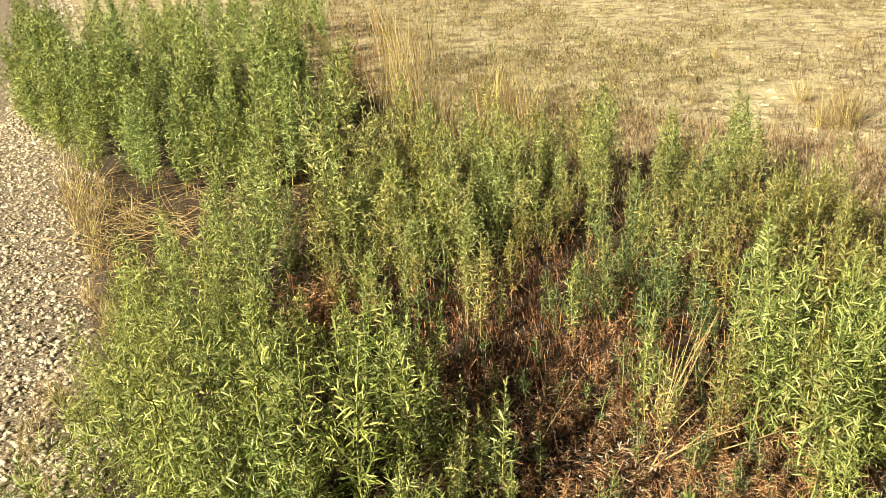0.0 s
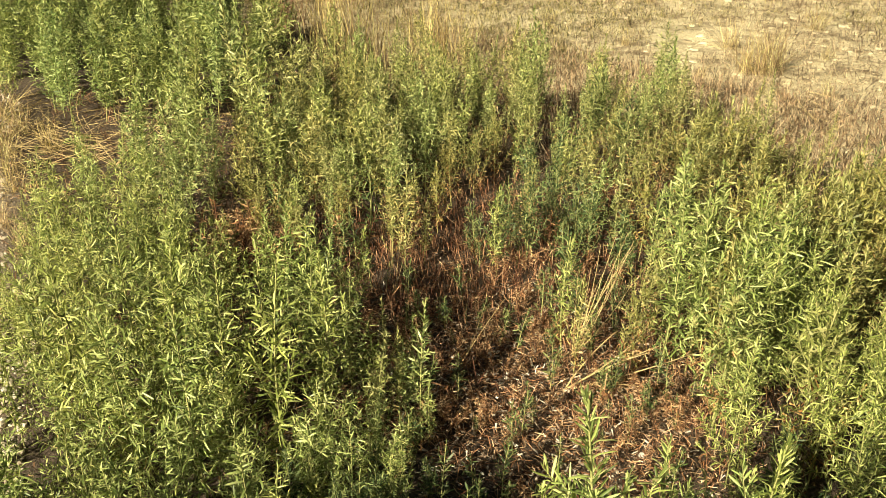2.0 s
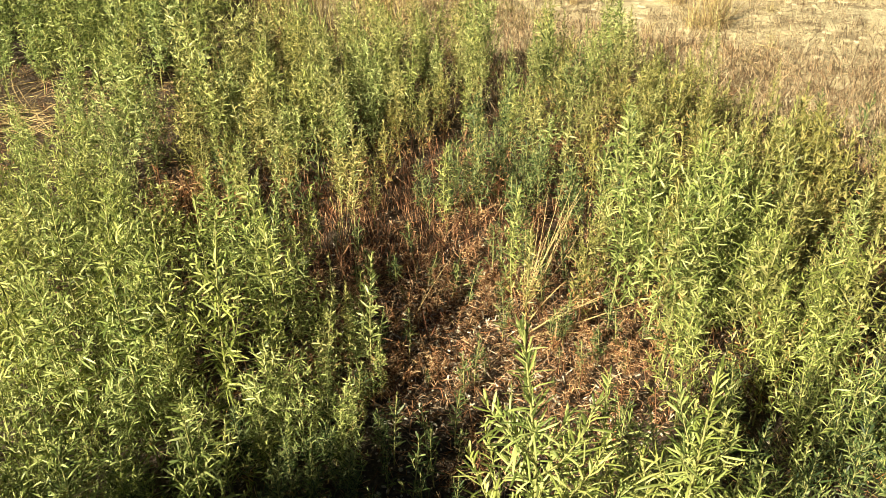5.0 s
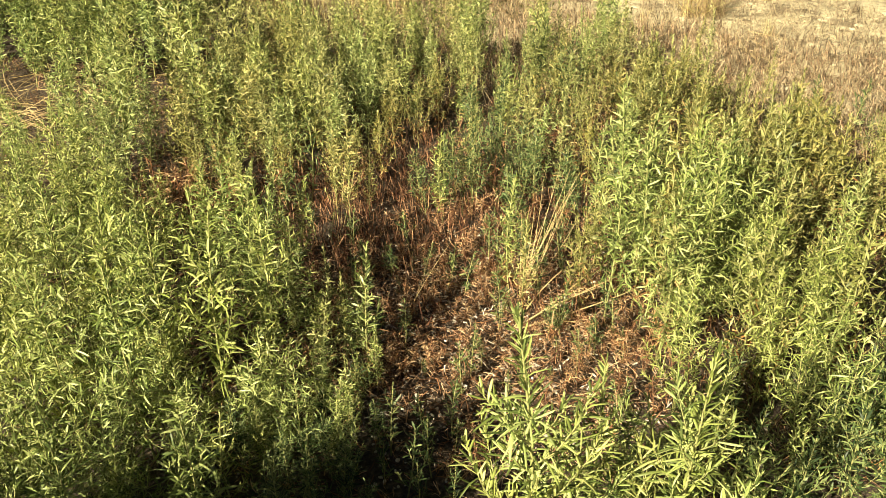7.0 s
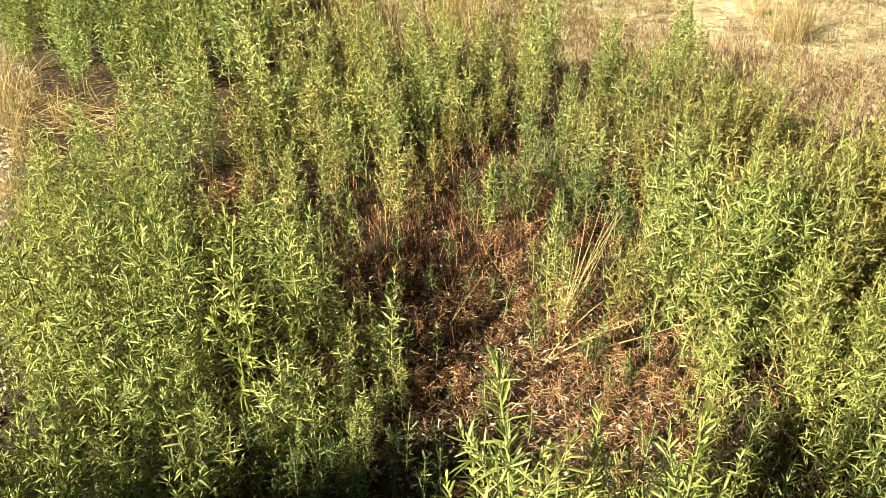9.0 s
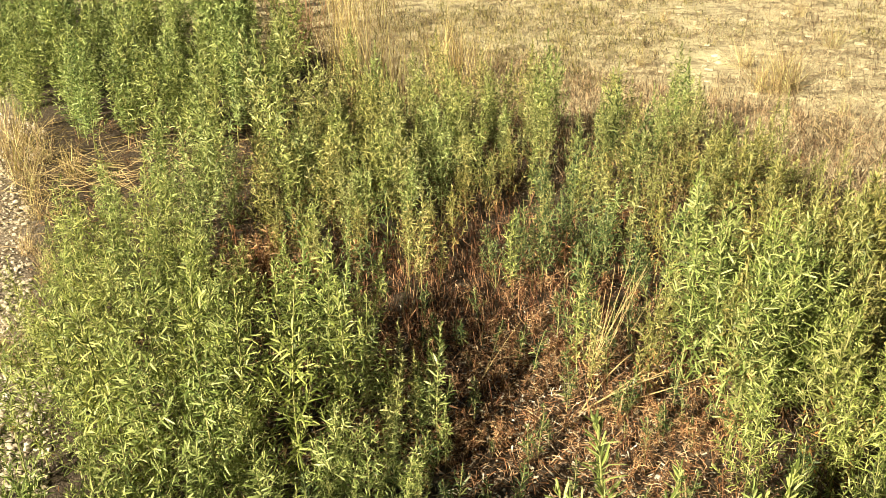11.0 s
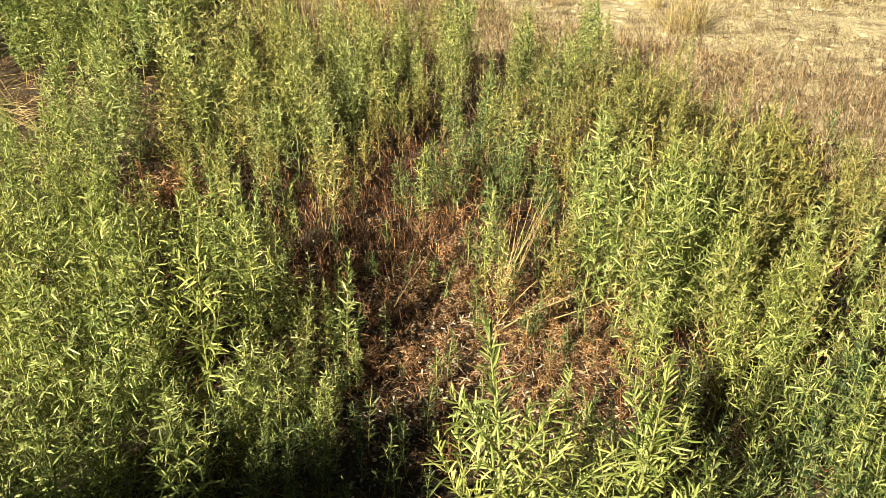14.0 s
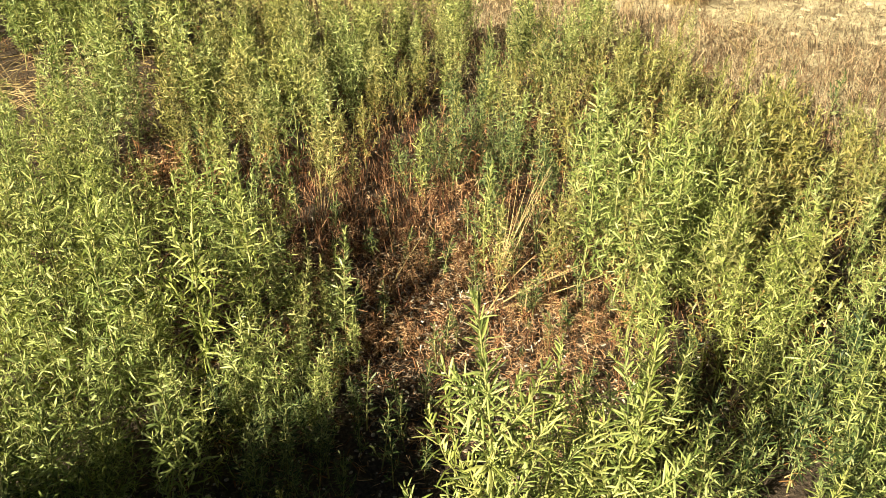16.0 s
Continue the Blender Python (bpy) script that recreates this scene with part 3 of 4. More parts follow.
plant("mid", [(1.36, 1.22, .40), (1.5, 1.36, .42), (1.44, 1.08, .40), (1.62, 1.2, .42), (1.66, 1.5, .44), (1.8, 1.62, .42), (1.3, 1.02, .38), (1.55, 1.6, .42), (1.75, 1.36, .42), (1.9, 1.85, .44)], "weeds of the denser bush")
plant("dull", [(1.50, 2.56, .47), (1.58, 2.5, .5), (1.64, 2.6, .47), (1.55, 2.7, .48), (1.70, 2.52, .44), (1.46, 2.72, .45), (1.62, 2.76, .46), (1.28, 3.3, .44), (1.36, 3.45, .44), (1.2, 3.45, .42), (1.45, 3.5, .40), (1.3, 3.6, .42), (1.52, 3.3, .38), (1.1, 3.3, .4), (1.4, 3.2, .4), (1.52, 2.3, .38), (1.62, 2.45, .40), (1.7, 2.3, .36), (1.45, 2.5, .40), (1.86, 2.5, .38), (1.94, 2.7, .36), (2.05, 3.0, .34), (1.42, 2.68, .40), (1.95, 2.25, .36), (2.1, 2.6, .34)], "fading weeds")
plant("spire", [(1.32, 3.4, .47), (1.24, 3.55, .45), (1.42, 3.6, .42), (1.58, 2.12, .42), (1.74, 2.1, .40), (1.88, 2.3, .42), (1.66, 1.95, .40), (2.0, 2.4, .38), (2.1, 2.9, .36)], "weed spires")
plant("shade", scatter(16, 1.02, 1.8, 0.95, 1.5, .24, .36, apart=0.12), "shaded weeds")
BACK_LEFT = [(-1.75, 4.1, .7), (-1.95, 4.0, .68), (-2.38, 4.71, .8), (-3.0, 5.0, .8), (-2.06, 4.8, .75), (-1.48, 5.0, .75), (-1.84, 5.47, .8), (-3.4, 5.5, .7),
             (-2.27, 4.5, .7), (-1.55, 4.3, .65), (-2.6, 4.6, .7), (-2.75, 5.1, .8), (-1.7, 4.5, .65), (-1.45, 4.05, .6), (-2.1, 5.2, .8), (-1.5, 5.5, .75),
             (-2.5, 5.4, .8), (-1.3, 4.5, .62), (-2.15, 4.2, .65), (-1.85, 4.35, .7), (-2.45, 4.3, .6), (-2.9, 4.65, .7)]
plant("dark", BACK_LEFT, "dark weeds by the track")
plant("dark", scatter(36, -3.4, -1.1, 4.0, 5.7, .42, .8, lambda x, y: x > -0.62 * y - 0.25 and y > 4.0 - 0.25 * (x + 2.0), 0.15), "dark weeds by the track")
plant("far", scatter(86, -7.0, -0.9, 5.3, 10.5, .45, .95, lambda x, y: -0.69 * y + 0.2 < x < -1.2 - 0.32 * (y - 5.0), 0.2), "far weeds by the track")

plant("dry", scatter(22, -0.66, -0.36, 2.42, 2.8, .12, .24), "withered seedlings", 6)

# small growth of the clearing; a patch behind it is thinned to dark soil in place of shade
shade_patch = lambda x, y: (x - 0.2) ** 2 / 0.13 + (y - 2.72) ** 2 / 0.12 < 1
clear = lambda x, y: (x - 0.5) ** 2 / 0.25 + (y - 1.9) ** 2 / 0.64 < 1 and (x > 0.42 or y > 1.5)
plant("sprig", scatter(75, -0.3, 1.1, 1.3, 2.9, .06, .18, clear), "sprigs of the clearing", 6)
plant("sprig", scatter(16, 0.12, 0.46, 1.15, 1.42, .1, .2, apart=0.06), "sprigs of the clearing", 5)
plant("sprig", scatter(34, -0.4, 1.0, 2.25, 3.1, .1, .22, lambda x, y: not shade_patch(x, y)), "sprigs of the clearing", 6)
plant("sprig", scatter(50, -1.0, 2.2, 2.3, 4.2, .15, .32), "sprigs between the weeds", 5)
plant("dry", scatter(150, -0.3, 1.1, 1.2, 2.9, .05, .12, clear), "withered seedlings", 10)
for cx, cy, spread, count in [(0.30, 1.71, .05, 16), (0.04, 2.13, .07, 16), (0.70, 1.90, .06, 14), (0.18, 2.25, .06, 12), (0.83, 1.74, .07, 14), (0.56, 2.15, .05, 10)]:
    plant("dry", [(random.gauss(cx, spread), random.gauss(cy, spread), random.uniform(.05, .1)) for _ in range(count)], "withered seedlings", 14)
plant("dry", scatter(56, -1.0, 1.9, 2.45, 4.2, .08, .2), "withered seedlings", 8)
# more weeds between the rest
plant("slim", [(0.92, 2.24, .62), (0.88, 2.0, .56), (1.02, 2.16, .62), (1.10, 2.06, .61), (1.17, 2.04, .6), (0.96, 2.02, .55), (1.24, 2.0, .52)], "weeds of the denser bush", 1.2)
plant("mid", [(1.50, 1.95, .46)], "weeds of the denser bush")
plant("dull", [(1.40, 2.42, .5), (1.46, 2.36, .5), (1.52, 2.44, .5), (1.34, 2.5, .46), (1.28, 2.42, .48), (1.22, 2.56, .46), (1.74, 2.2, .44), (1.66, 2.24, .44), (1.14, 2.42, .46), (1.36, 2.06, .42), (1.42, 2.14, .42), (1.34, 1.94, .38), (1.42, 1.7, .34), (1.38, 1.84, .36), (0.8, 1.96, .36), (0.84, 2.1, .38)], "fading weeds", 1.2)
plant("low", [(0.0, 1.5, .3), (0.06, 1.42, .28), (0.1, 1.34, .26), (0.14, 1.46, .2), (0.04, 1.34, .3), (0.17, 1.34, .22), (0.0, 1.4, .34), (0.21, 1.26, .2)], "low weeds of the near patch")
plant("shade", [(0.08, 1.1, .26), (0.16, 1.12, .22), (0.22, 1.16, .2), (0.12, 1.02, .26), (0.2, 1.04, .2), (0.28, 1.1, .16), (0.26, .98, .18)], "shaded weeds")
plant("dark", [(-3.7, 5.45, .8), (-3.5, 5.25, .75), (-3.25, 5.0, .7), (-3.05, 4.85, .66), (-2.75, 4.75, .66), (-4.15, 6.15, .85), (-4.0, 6.35, .85), (-4.5, 6.75, .85), (-4.9, 7.35, .9), (-3.45, 5.75, .85), (-3.0, 5.25, .8), (-2.62, 5.0, .75), (-2.3, 4.95, .7), (-3.8, 5.9, .85), (-3.2, 5.6, .85), (-5.3, 7.9, .9)], "dark weeds by the track")
# the dusky leaf colour darkens this corner as shade would
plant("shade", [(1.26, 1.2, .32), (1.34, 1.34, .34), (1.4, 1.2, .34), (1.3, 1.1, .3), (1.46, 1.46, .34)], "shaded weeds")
# taller shade casters, added outside the view
plant("dark", [(-.30, .40, .84), (-.38, .35, .86), (-.23, .34, .84), (-.46, .3, .86), (-.3, .26, .88), (-.16, .28, .84)], "near weeds")
for models in MODELS.values():
    for model in models:
        drop_model(model)

# ---- dry grass ----
GRASS = [make_tuft(0.6, 40 + i, 46, 0.2, width=0.0034, foot=0.1) for i in range(3)]
SHORT = [make_tuft(0.22, 50 + i, 80, 0.6, width=0.0018) for i in range(3)]
for x, y, tall in [(-0.74, 5.2, .72), (-0.62, 5.3, .76), (-0.80, 5.4, .7), (-0.50, 5.25, .62), (-0.30, 5.75, .62), (-0.22, 5.6, .66), (-0.12, 5.7, .56), (-0.02, 5.6, .46), (-0.42, 5.0, .5),
                   (-1.35, 7.6, .95), (-1.2, 7.4, .9), (-1.05, 7.7, .85), (-1.5, 7.9, .95), (-1.15, 6.6, .55), (-1.05, 5.9, .56)]:
    place(GRASS[random.randrange(3)], x, y, tall, label="tall golden dry grass tuft behind the weeds", category="grass", group="dry grass")
for x, y, tall in [(-2.35, 3.88, .35), (-2.2, 3.68, .32), (-2.05, 3.5, .3), (-2.45, 4.05, .35), (-1.9, 3.3, .25), (-1.75, 3.1, .2), (-2.15, 3.85, .3), (-1.85, 3.6, .25), (-1.6, 2.75, .15), (-1.15, 1.95, .14), (-1.2, 1.75, .14), (-1.22, 1.98, .16), (-1.3, 2.05, .15), (-1.12, 2.12, .14), (-1.28, 1.88, .14), (-1.36, 2.5, .14), (-1.44, 2.62, .16), (-1.2, 2.2, .13),
                   (-1.05, 1.6, .12), (1.95, 5.75, .4), (2.05, 5.7, .38), (2.12, 5.8, .42), (1.99, 6.6, .3), (2.9, 7.5, .32), (2.3, 5.2, .16), (1.6, 5.6, .15), (2.6, 6.2, .15), (3.4, 6.8, .18), (1.2, 6.6, .16), (0.6, 7.2, .2), (3.0, 9.0, .25), (1.6, 8.5, .22)]:
    place(SHORT[random.randrange(3)], x, y, tall, label="short straw-coloured dry grass tuft on stony ground", category="grass", group="short dry grass")
for model in GRASS + SHORT:
    drop_model(model)


# ---- loose ground cover ----
def in_track(x, y):
    return x < -0.62 * y + 0.12 + 0.18 * noise.noise((x * 1.5, y * 1.5, 0))


def build_gravel():
    rng = random.Random(5)
    v, f = [], []
    for i in range(17000):
        if i < 15400:
            y = 0.2 + rng.random() * 0.9 if i % 7 == 0 else 1.1 + (6.7 if i % 5 else 15.0) * rng.random() ** (1.7 if i % 5 else 1.0)
            x = -0.62 * y + 0.25 - rng.random() * 0.8 - (rng.expovariate(2.2) if i % 6 == 0 else 0.0)
        else:
            x, y = (rng.uniform(-1.2, 2.2), rng.uniform(0.9, 4.5)) if i % 2 else (rng.uniform(-0.2, 0.9), rng.uniform(0.9, 1.6))
        if i < 15400 and not in_track(x, y):
            continue
        r = rng.choice((0.0045, 0.006, 0.007, 0.009, 0.012)) * rng.uniform(0.7, 1.3) * (1.0 if i < 15400 else 0.5) * (1 + 0.14 * max(0.0, y - 4.0))
        z, o, t = height(x, y) + r * 0.25, len(v), rng.uniform(0, 6.28)
        sx, sy, sz = r * rng.uniform(0.8, 1.5), r * rng.uniform(0.6, 1.0), r * rng.uniform(0.5, 0.8)
        for lat, count in ((-0.5, 5), (0.45, 5)):
            for k in range(count):
                a = 2 * math.pi * (k + 0.5 * (lat > 0)) / count
                q = math.cos(lat) * rng.uniform(0.75, 1.15)
                px, py = math.cos(a) * sx * q, math.sin(a) * sy * q
                v.append((x + px * math.cos(t) - py * math.sin(t), y + px * math.sin(t) + py * math.cos(t), z + math.sin(lat) * sz * rng.uniform(0.8, 1.6)))
        v.append((x, y, z + sz * rng.uniform(0.7, 1.1)))
        for k in range(5):
            n = (k + 1) % 5
            f += [(o + k, o + n, o + 5 + k), (o + n, o + 5 + n, o + 5 + k), (o + 5 + k, o + 5 + n, o + 10)]
    tagged(mesh_object("gravel", v, f, GRAVEL), "tan and grey pebbles of the gravel track", "gravel", kind="stuff")


build_gravel()


def build_clods():
    """Small clods and stones strewn over the bare field."""
    rng = random.Random(15)
    v, f = [], []
    for i in range(9000):
        y = 3.4 + 13 * rng.random() ** 1.6
        x = rng.uniform(-0.4, 0.75 * y + 1.2)
        if 0.75 * x + y < 5.2:
            continue
        r, o = (rng.uniform(0.004, 0.011) if i % 6 else rng.uniform(0.012, 0.026)) * (1 + 0.05 * y), len(v)
        z, t = height(x, y), rng.uniform(0, 6.28)
        for k in range(5):
            a = t + 2 * math.pi * k / 5
            q = r * rng.uniform(0.7, 1.4)
            v.append((x + math.cos(a) * q * 1.2, y + math.sin(a) * q, z - 0.002))
        if r < 0.014:
            v.append((x + rng.gauss(0, r * .3), y + rng.gauss(0, r * .3), z + r * rng.uniform(0.25, 0.6)))
            f += [(o + k, o + (k + 1) % 5, o + 5) for k in range(5)]
            continue
        # the larger ones are flat-topped lumps
        for k in range(5):
            a = t + 0.4 + 2 * math.pi * k / 5
            q = r * rng.uniform(0.45, 1.0)
            v.append((x + math.cos(a) * q * 1.2, y + math.sin(a) * q, z + r * rng.uniform(0.2, 0.55)))
        f += [(o + k, o + (k + 1) % 5, o + 5 + k) for k in range(5)] + [(o + (k + 1) % 5, o + 5 + (k + 1) % 5, o + 5 + k) for k in range(5)]
        f += [(o + 5, o + 6, o + 7), (o + 5, o + 7, o + 8), (o + 5, o + 8, o + 9)]
    tagged(mesh_object("soil_clods", v, f, CLOD), "pale dry soil clods strewn over the field", "soil clods", kind="stuff")


build_clods()


def build_litter():
    rng = random.Random(6)
    b = Blades("strap")
    for i in range(30000):
        x, y = (rng.gauss(0.42, 0.42), rng.gauss(1.95, 0.5)) if i % 2 else (rng.uniform(-1.9, 2.3), rng.uniform(0.9, 5.2))
        if (y < 1.28 or y < 1.5 and x < 0.42) and rng.random() < 0.5 or in_track(x, y) or shade_patch(x, y) and rng.random() < 0.8:
            continue
        d = (math.cos(t := rng.uniform(0, 6.28)), math.sin(t), rng.uniform(-0.1, 0.5))
        b.add((x, y, height(x, y) + rng.uniform(0.001, 0.02)), d, rng.uniform(0.012, 0.042), rng.uniform(0.0011, 0.0026), rng.uniform(-0.9, 1.6), rng.uniform(-1.5, 1.5))
    me = b.mesh("leaf_litter")
    me.materials.append(BROWN)
    tagged(new("leaf_litter", me), "red-brown curled dead leaves strewn on the soil", "litter", kind="stuff")


build_litter()


def build_flakes():
    """Bleached chips of leaf and stem on the clearing."""
    rng = random.Random(16)
    b = Blades("chip")
    for i in range(4600):
        x, y = rng.gauss(0.5, 0.33), rng.gauss(1.85, 0.38)
        if y < 1.45:
            continue
        t = rng.uniform(0, 6.28)
        b.add((x, y, height(x, y) + rng.uniform(0.004, 0.024)), (math.cos(t), math.sin(t), rng.uniform(-0.1, 0.3)), rng.uniform(0.006, 0.024), rng.uniform(0.002, 0.007), rng.uniform(-0.5, 0.8), rng.uniform(-0.8, 0.8))
    me = b.mesh("litter_flakes")
    me.materials.append(FLAKE)
    tagged(new("litter_flakes", me), "bleached pinkish chips of dead leaf on soil", "litter", kind="stuff")


build_flakes()


def build_scrub():
    """Low dry growth of the open field, far too dense to count."""
    rng = random.Random(7)
    b = Blades("chip")
    for i in range(27500):
        y = 2.9 + 16 * rng.random() ** 1.9
        x = rng.uniform(-2.4 - 0.3 * (y - 5.4) if y > 5.4 else -1.0, 0.75 * y + 1.2)
        edge = 0.75 * x + y
        if edge < 4.4 + rng.uniform(-0.5, 0.6) or (edge > 7.0 + 0.8 * noise.noise((x * 1.3, y * 1.3, 2.0)) and noise.noise((x * 0.9, y * 0.9, 5.0)) < -0.3 + 0.035 * (y - 5)):
            continue
        tall, z = rng.uniform(0.03, 0.11) * (1.3 if edge < 6.8 else 1.0), height(x, y)
        for k in range(6):
            d = swing(Vector((0, 0, 1)), min(1.5, abs(rng.gauss(0, 1.1))), rng.uniform(0, 6.28))
            b.add((x + rng.gauss(0, 0.03), y + rng.gauss(0, 0.03), z), d, tall * rng.uniform(0.4, 1.1), 0.0018 + 0.00042 * y, rng.uniform(-0.4, 0.9), rng.uniform(-1.5, 1.5))
    me = b.mesh("dry_scrub")
    me.materials.append(SCRUB)
    tagged(new("dry_scrub", me), "low tan dry weeds thinly covering the pale field", "scrub", kind="stuff")


build_scrub()


def build_field_weeds():
    """Darker living weeds dotted over the field."""
    rng = random.Random(9)
    b = Blades("chip")
    for i in range(5400):
        y = 4.2 + 13 * rng.random() ** 1.5
        x = rng.uniform(-0.6, 0.75 * y + 1.2)
        if 0.75 * x + y < 5.6 or i % 4 and noise.noise((x * 0.55, y * 0.8, 11.0)) < -0.15 + 0.5 * (x > 0.9 and y < 7.0):
            continue
        if i % 4 == 0:
            y = 6.4 + 10.0 * rng.random() ** 1.3
            x = rng.uniform(-2.4, 1.4) - 0.26 * (y - 6.6)
        tall, z, wide = rng.uniform(0.06, 0.16) * (1.8 if i % 4 == 0 else 1.0), height(x, y), rng.uniform(0.03, 0.09)
        for k in range(16):
            d = swing(Vector((0, 0, 1)), abs(rng.gauss(0, 0.6)), rng.uniform(0, 6.28))
            u = rng.random() * 0.8
            b.add((x + rng.gauss(0, wide), y + rng.gauss(0, wide * 0.6), z + tall * u), d, rng.uniform(0.02, 0.06), 0.0022 + 0.0004 * y, rng.uniform(0, 0.6), rng.uniform(-1.2, 1.2))
    me = b.mesh("field_weeds")
    me.materials.append(DRAB)
    tagged(new("field_weeds", me), "small olive weeds dotted over the pale field", "weeds", kind="stuff")


build_field_weeds()


def build_undergrowth():
    """Red-brown dead stems and leaves standing low between the weeds."""
    rng = random.Random(8)
    inner, outer = Blades("chip"), Blades("chip")
    for i in range(5000):
        b = outer if 2600 < i < 4600 else inner
        x, y = (rng.gauss(0.35, 0.5), rng.gauss(2.3, 0.55)) if i % 2 else (rng.uniform(-2.2, 2.2), rng.uniform(1.4, 5.4))
        if i >= 4600:
            x, y = rng.gauss(0.2, 0.32), rng.gauss(2.72, 0.3)
        elif i > 2600:
            x = rng.uniform(-0.4, 3.0)
            y = rng.uniform(4.6, 6.6) - 0.75 * x
        elif y < 1.4 or in_track(x, y) or 0.75 * x + y > 5.6 or (x < 0.3 and y < 2.6 and rng.random() < 0.4) or (0.15 < x < 1.0 and y < 2.25 and rng.random() < 0.65):
            continue
        tall, z = rng.uniform(0.04, 0.15) * (1.3 if 2600 < i < 4600 else 1.0), height(x, y)
        for k in range(8):
            d = swing(Vector((0, 0, 1)), abs(rng.gauss(0, 0.5)), rng.uniform(0, 6.28))
            u = rng.random() * 0.7
            b.add((x + rng.gauss(0, 0.012), y + rng.gauss(0, 0.012), z + tall * u * 0.8), d, tall * rng.uniform(0.2, 0.6), rng.uniform(0.002, 0.004), rng.uniform(0, 0.7), rng.uniform(-1.5, 1.5))
    for b, m, label in ((inner, MAROON, "low dark red dead growth between the weeds"), (outer, SCRUB, "low tan-brown dead growth along the field")):
        me = b.mesh("dead_undergrowth")
        me.materials.append(m)
        tagged(new("dead_undergrowth", me), label, "undergrowth", kind="stuff")


build_undergrowth()


def build_thatch():
    """Flattened pale straw between the tall weeds and the track."""
    rng = random.Random(12)
    b = Blades("flat")
    for i in range(2000):
        x, y = (rng.uniform(-2.5, -0.9), rng.uniform(2.9, 4.6)) if i % 4 else (rng.uniform(-0.9, -0.4), rng.uniform(4.2, 5.6))
        if in_track(x + 0.15, y):
            continue
        t = rng.uniform(0, 6.28)
        b.add((x, y, height(x, y) + rng.uniform(0.002, 0.035)), (math.cos(t), math.sin(t), rng.uniform(-0.05, 0.35)), rng.uniform(0.04, 0.16), rng.uniform(0.0015, 0.003), rng.uniform(-0.1, 0.4), rng.uniform(-1.5, 1.5))
    me = b.mesh("straw_thatch")
    me.materials.append(STRAW)
    tagged(new("straw_thatch", me), "flattened pale dry straw under tall weeds", "straw", kind="stuff")


build_thatch()


# ---- dead stalks, straw and stones ----
def make_stalks(name, foot, stalks, label, category, material=WOODY, thick=0.0022):
    """Dead stems as curved rods; each stalk is a part."""
    root = new(name)
    root.location = foot
    for way, length, bend in stalks:
        w = Vector(way).normalized()
        off = Vector((-w.y, w.x, 0.15)) * bend
        t = Tubes(5)
        t.add([w * length * u + off * (4 * u * (1 - u)) * length for u in (0, .2, .4, .6, .8, 1.0)], thick, thick * 0.4)
        part("stalk", t.mesh("stalk"), material, root)
    return tagged(root, label, category)


rng = random.Random(21)
fan = [((0.33 + rng.gauss(0, .17), 0.12 + rng.gauss(0, .2), 1.0), rng.uniform(.22, .42), rng.gauss(0, .12)) for _ in range(14)]
make_stalks("dead_weed", (0.63, 2.06, 0), fan, "fan of pale yellow dead stems beside the clearing", "dead weed", PALE, 0.0014)
make_stalks("dead_weed", (0.04, 2.36, 0), [((0.10, 0.1, 1), .30, .03), ((0.22, 0.1, 1), .27, .02), ((-0.06, 0.0, 1), .22, -.04)], "thin pale dead stems standing in the clearing", "dead weed", PALE, 0.0014)
make_stalks("dead_weed", (0.30, 1.98, 0), [((0.42, 0.35, .62), .24, .03), ((0.2, 0.5, .4), .15, -.05)], "thin tan dead stem leaning over litter", "dead weed", PALE, 0.0014)
make_stalks("fallen_branch", (0.60, 1.86, 0.015), [((0.26, 0.10, 0.10), .34, .03), ((0.24, 0.16, 0.12), .30, -.04), ((0.30, 0.05, 0.16), .26, .06), ((-0.1, -0.22, -0.01), .10, .1), ((0.28, 0.09, 0.06), .40, -.02), ((0.2, 0.2, 0.16), .24, .05), ((0.3, 0.0, 0.05), .2, .08)],
            "pale dry forked branch lying on the ground", "branch", PALE, 0.0030)
fan = [((rng.gauss(-.1, .2), -1.0, rng.uniform(-.02, .16)), rng.uniform(.3, .62), rng.gauss(0, .05)) for _ in range(11)]
root = make_stalks("dead_weed", (2.02, 4.95, 0.03), fan, "bleached dead stems lying over dry growth", "dead weed", PALE, 0.0024)
for ob in root.children:
    ob.location = (rng.gauss(0, .13), rng.gauss(0, .12), rng.uniform(0, .08))
heap = [((math.cos(a), math.sin(a) * .8, rng.uniform(-.02, .55)), rng.uniform(.18, .42), rng.gauss(0, .16)) for a in (rng.uniform(-1.4, 1.4) + (math.pi if rng.random() < .5 else 0) for _ in range(80))]
root = make_stalks("straw_heap", (-1.52, 3.5, 0.03), heap, "heap of flattened golden straw beside tall weeds", "straw", PALE, 0.0016)
for k, ob in enumerate(root.children):
    ob.location = (rng.gauss(0, .2), rng.gauss(0, .17), rng.uniform(0, .06))
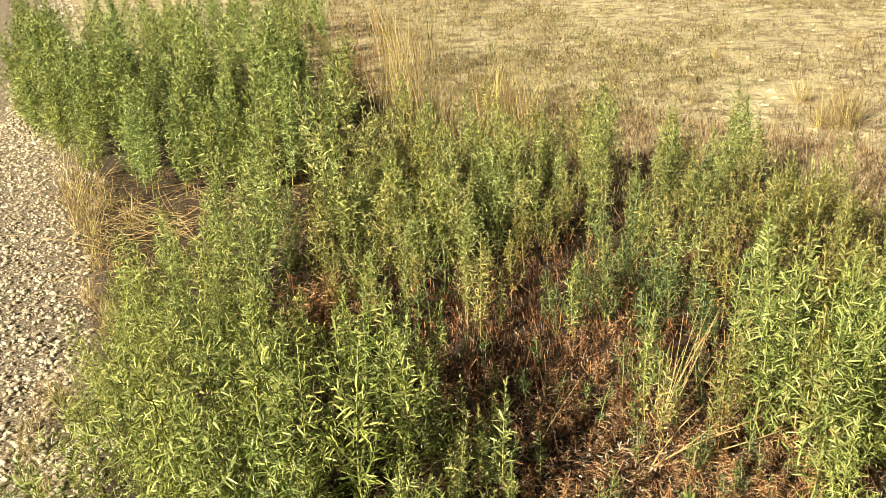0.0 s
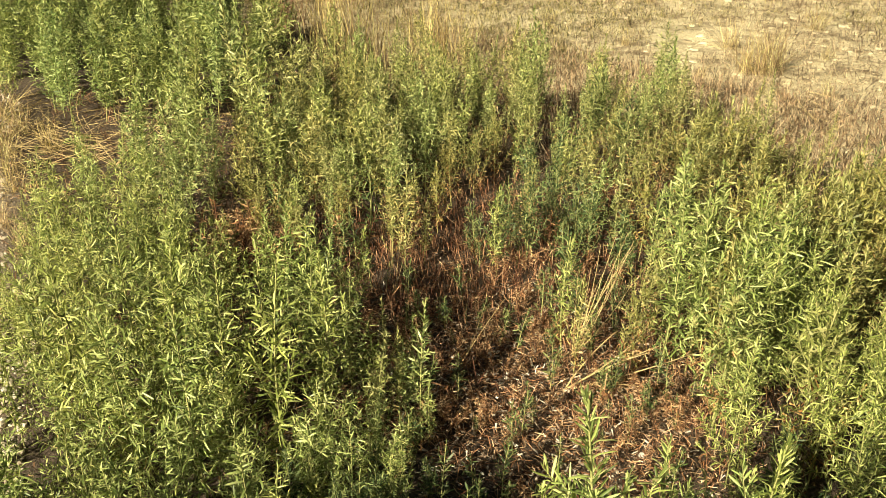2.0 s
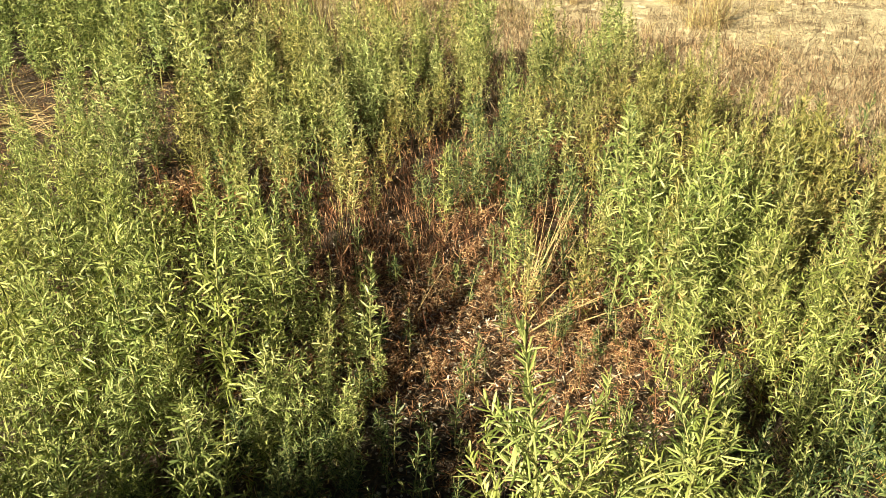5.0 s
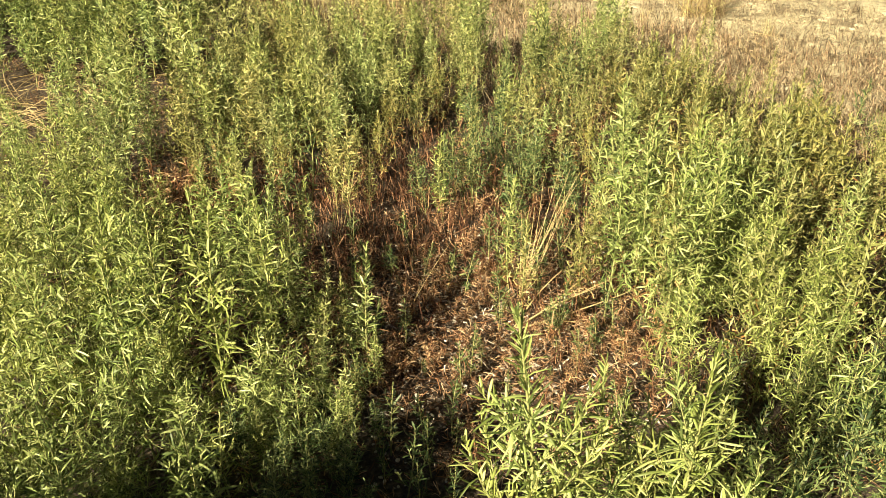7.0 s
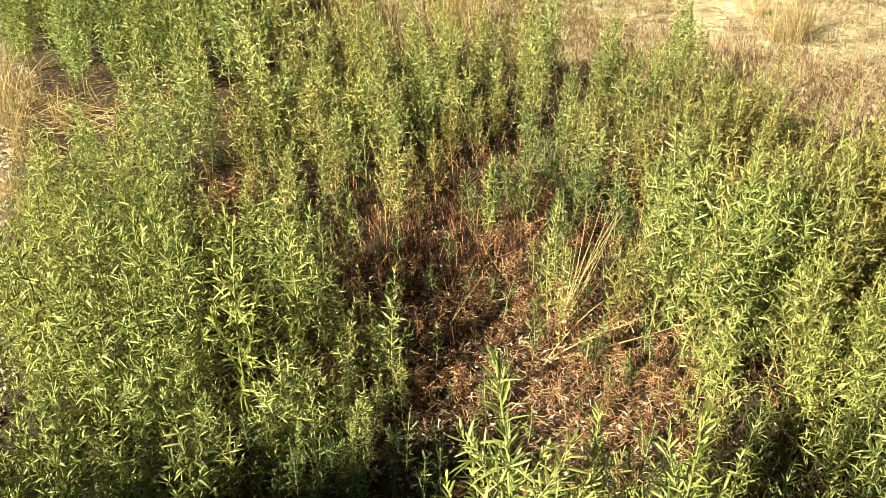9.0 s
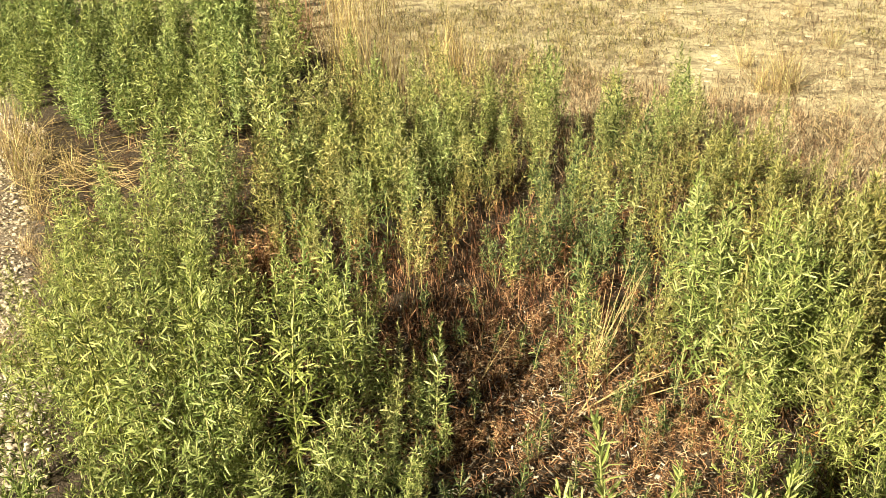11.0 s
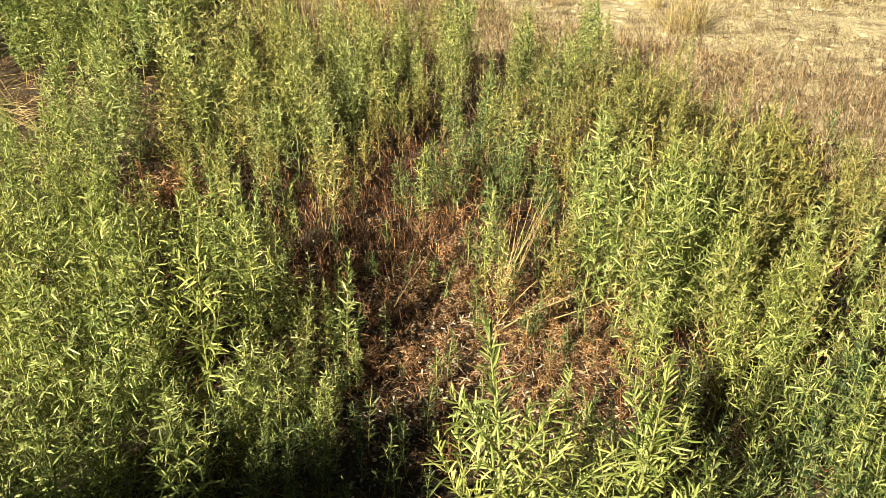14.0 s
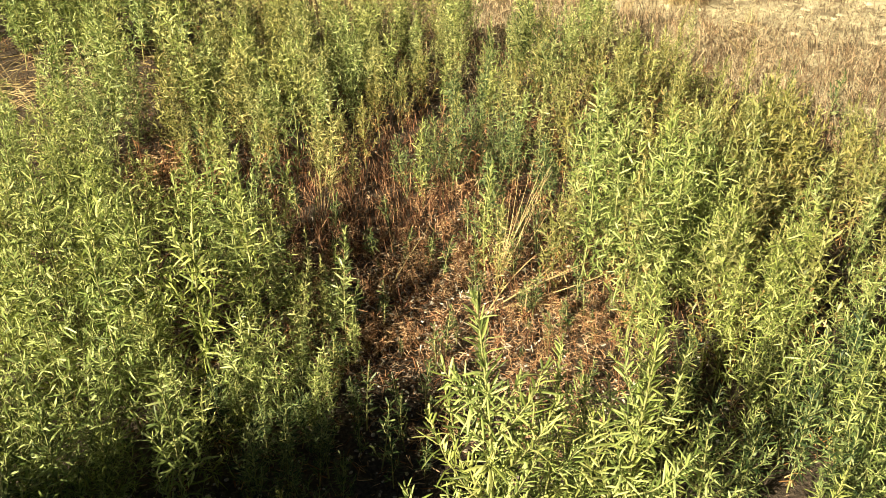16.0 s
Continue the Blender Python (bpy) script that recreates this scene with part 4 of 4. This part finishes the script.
make_stalks("dead_weed", (-1.45, 3.45, 0), [((0.6, 0.3, .5), .45, .04), ((0.5, 0.35, .62), .5, -.03), ((0.65, 0.2, .35), .4, .05), ((-.5, .3, .5), .3, .05)],
            "pale dead stems rising out of a straw heap", "dead weed", PALE, 0.0024)
make_stalks("fallen_twig", (-1.75, 2.75, 0.008), [((0.2, -0.03, 0.0), .16, .05)], "bleached thin twig lying on gravel", "twig", thick=0.0022)
make_stalks("fallen_twig", (-1.6, 2.4, 0.008), [((0.1, -0.2, 0.0), .17, .08)], "grey bent twig lying on gravel", "twig", thick=0.0022)
make_stalks("dead_weed", (-2.95, 4.75, 0), [((-0.12, 0.0, 1), .62, -.05)], "single tall yellow dead stalk beside the track", "dead weed", thick=0.003)
fan = [((rng.gauss(-.1, .3), rng.gauss(0, .25), 1.0), rng.uniform(.35, .95), rng.gauss(0, .12)) for _ in range(60)]
root = make_stalks("dead_bush", (-1.42, 6.45, 0), fan, "tall rusty dead bush of bare stems behind the weeds", "dead bush", RUSTY, 0.0028)
for ob in root.children:
    ob.location = (rng.gauss(0, .07), rng.gauss(0, .07), 0)


def make_stone(name, x, y, r, seed, label):
    bm = bmesh.new()
    bmesh.ops.create_icosphere(bm, subdivisions=2, radius=r)
    for q in bm.verts:
        q.co *= 1 + 0.5 * noise.noise(q.co * (0.9 / r) + Vector((seed, 0, 0)))
        q.co.z *= 0.65
    me = bpy.data.meshes.new(name)
    bm.to_mesh(me)
    bm.free()
    me.materials.append(WHITE_STONE)
    ob = new(name, me)
    ob.location = (x, y, height(x, y) + r * 0.3)
    tagged(ob, label, "stone")


for i, (x, y, r) in enumerate([(0.379, 2.045, .012), (0.79, 1.61, .010), (0.70, 1.62, .007), (0.33, 2.06, .006), (0.44, 1.95, .006), (0.86, 1.55, .008), (0.25, 1.62, .008), (0.5, 1.75, .006),
                               (-1.02, 1.62, .012), (-0.98, 1.72, .010), (-1.1, 1.8, .012), (-1.12, 1.55, .014)]):
    make_stone("stone", x, y, r, i * 3.7, "whitish rounded stone among litter" if x > 0 else "pale grey pebble on the track edge")
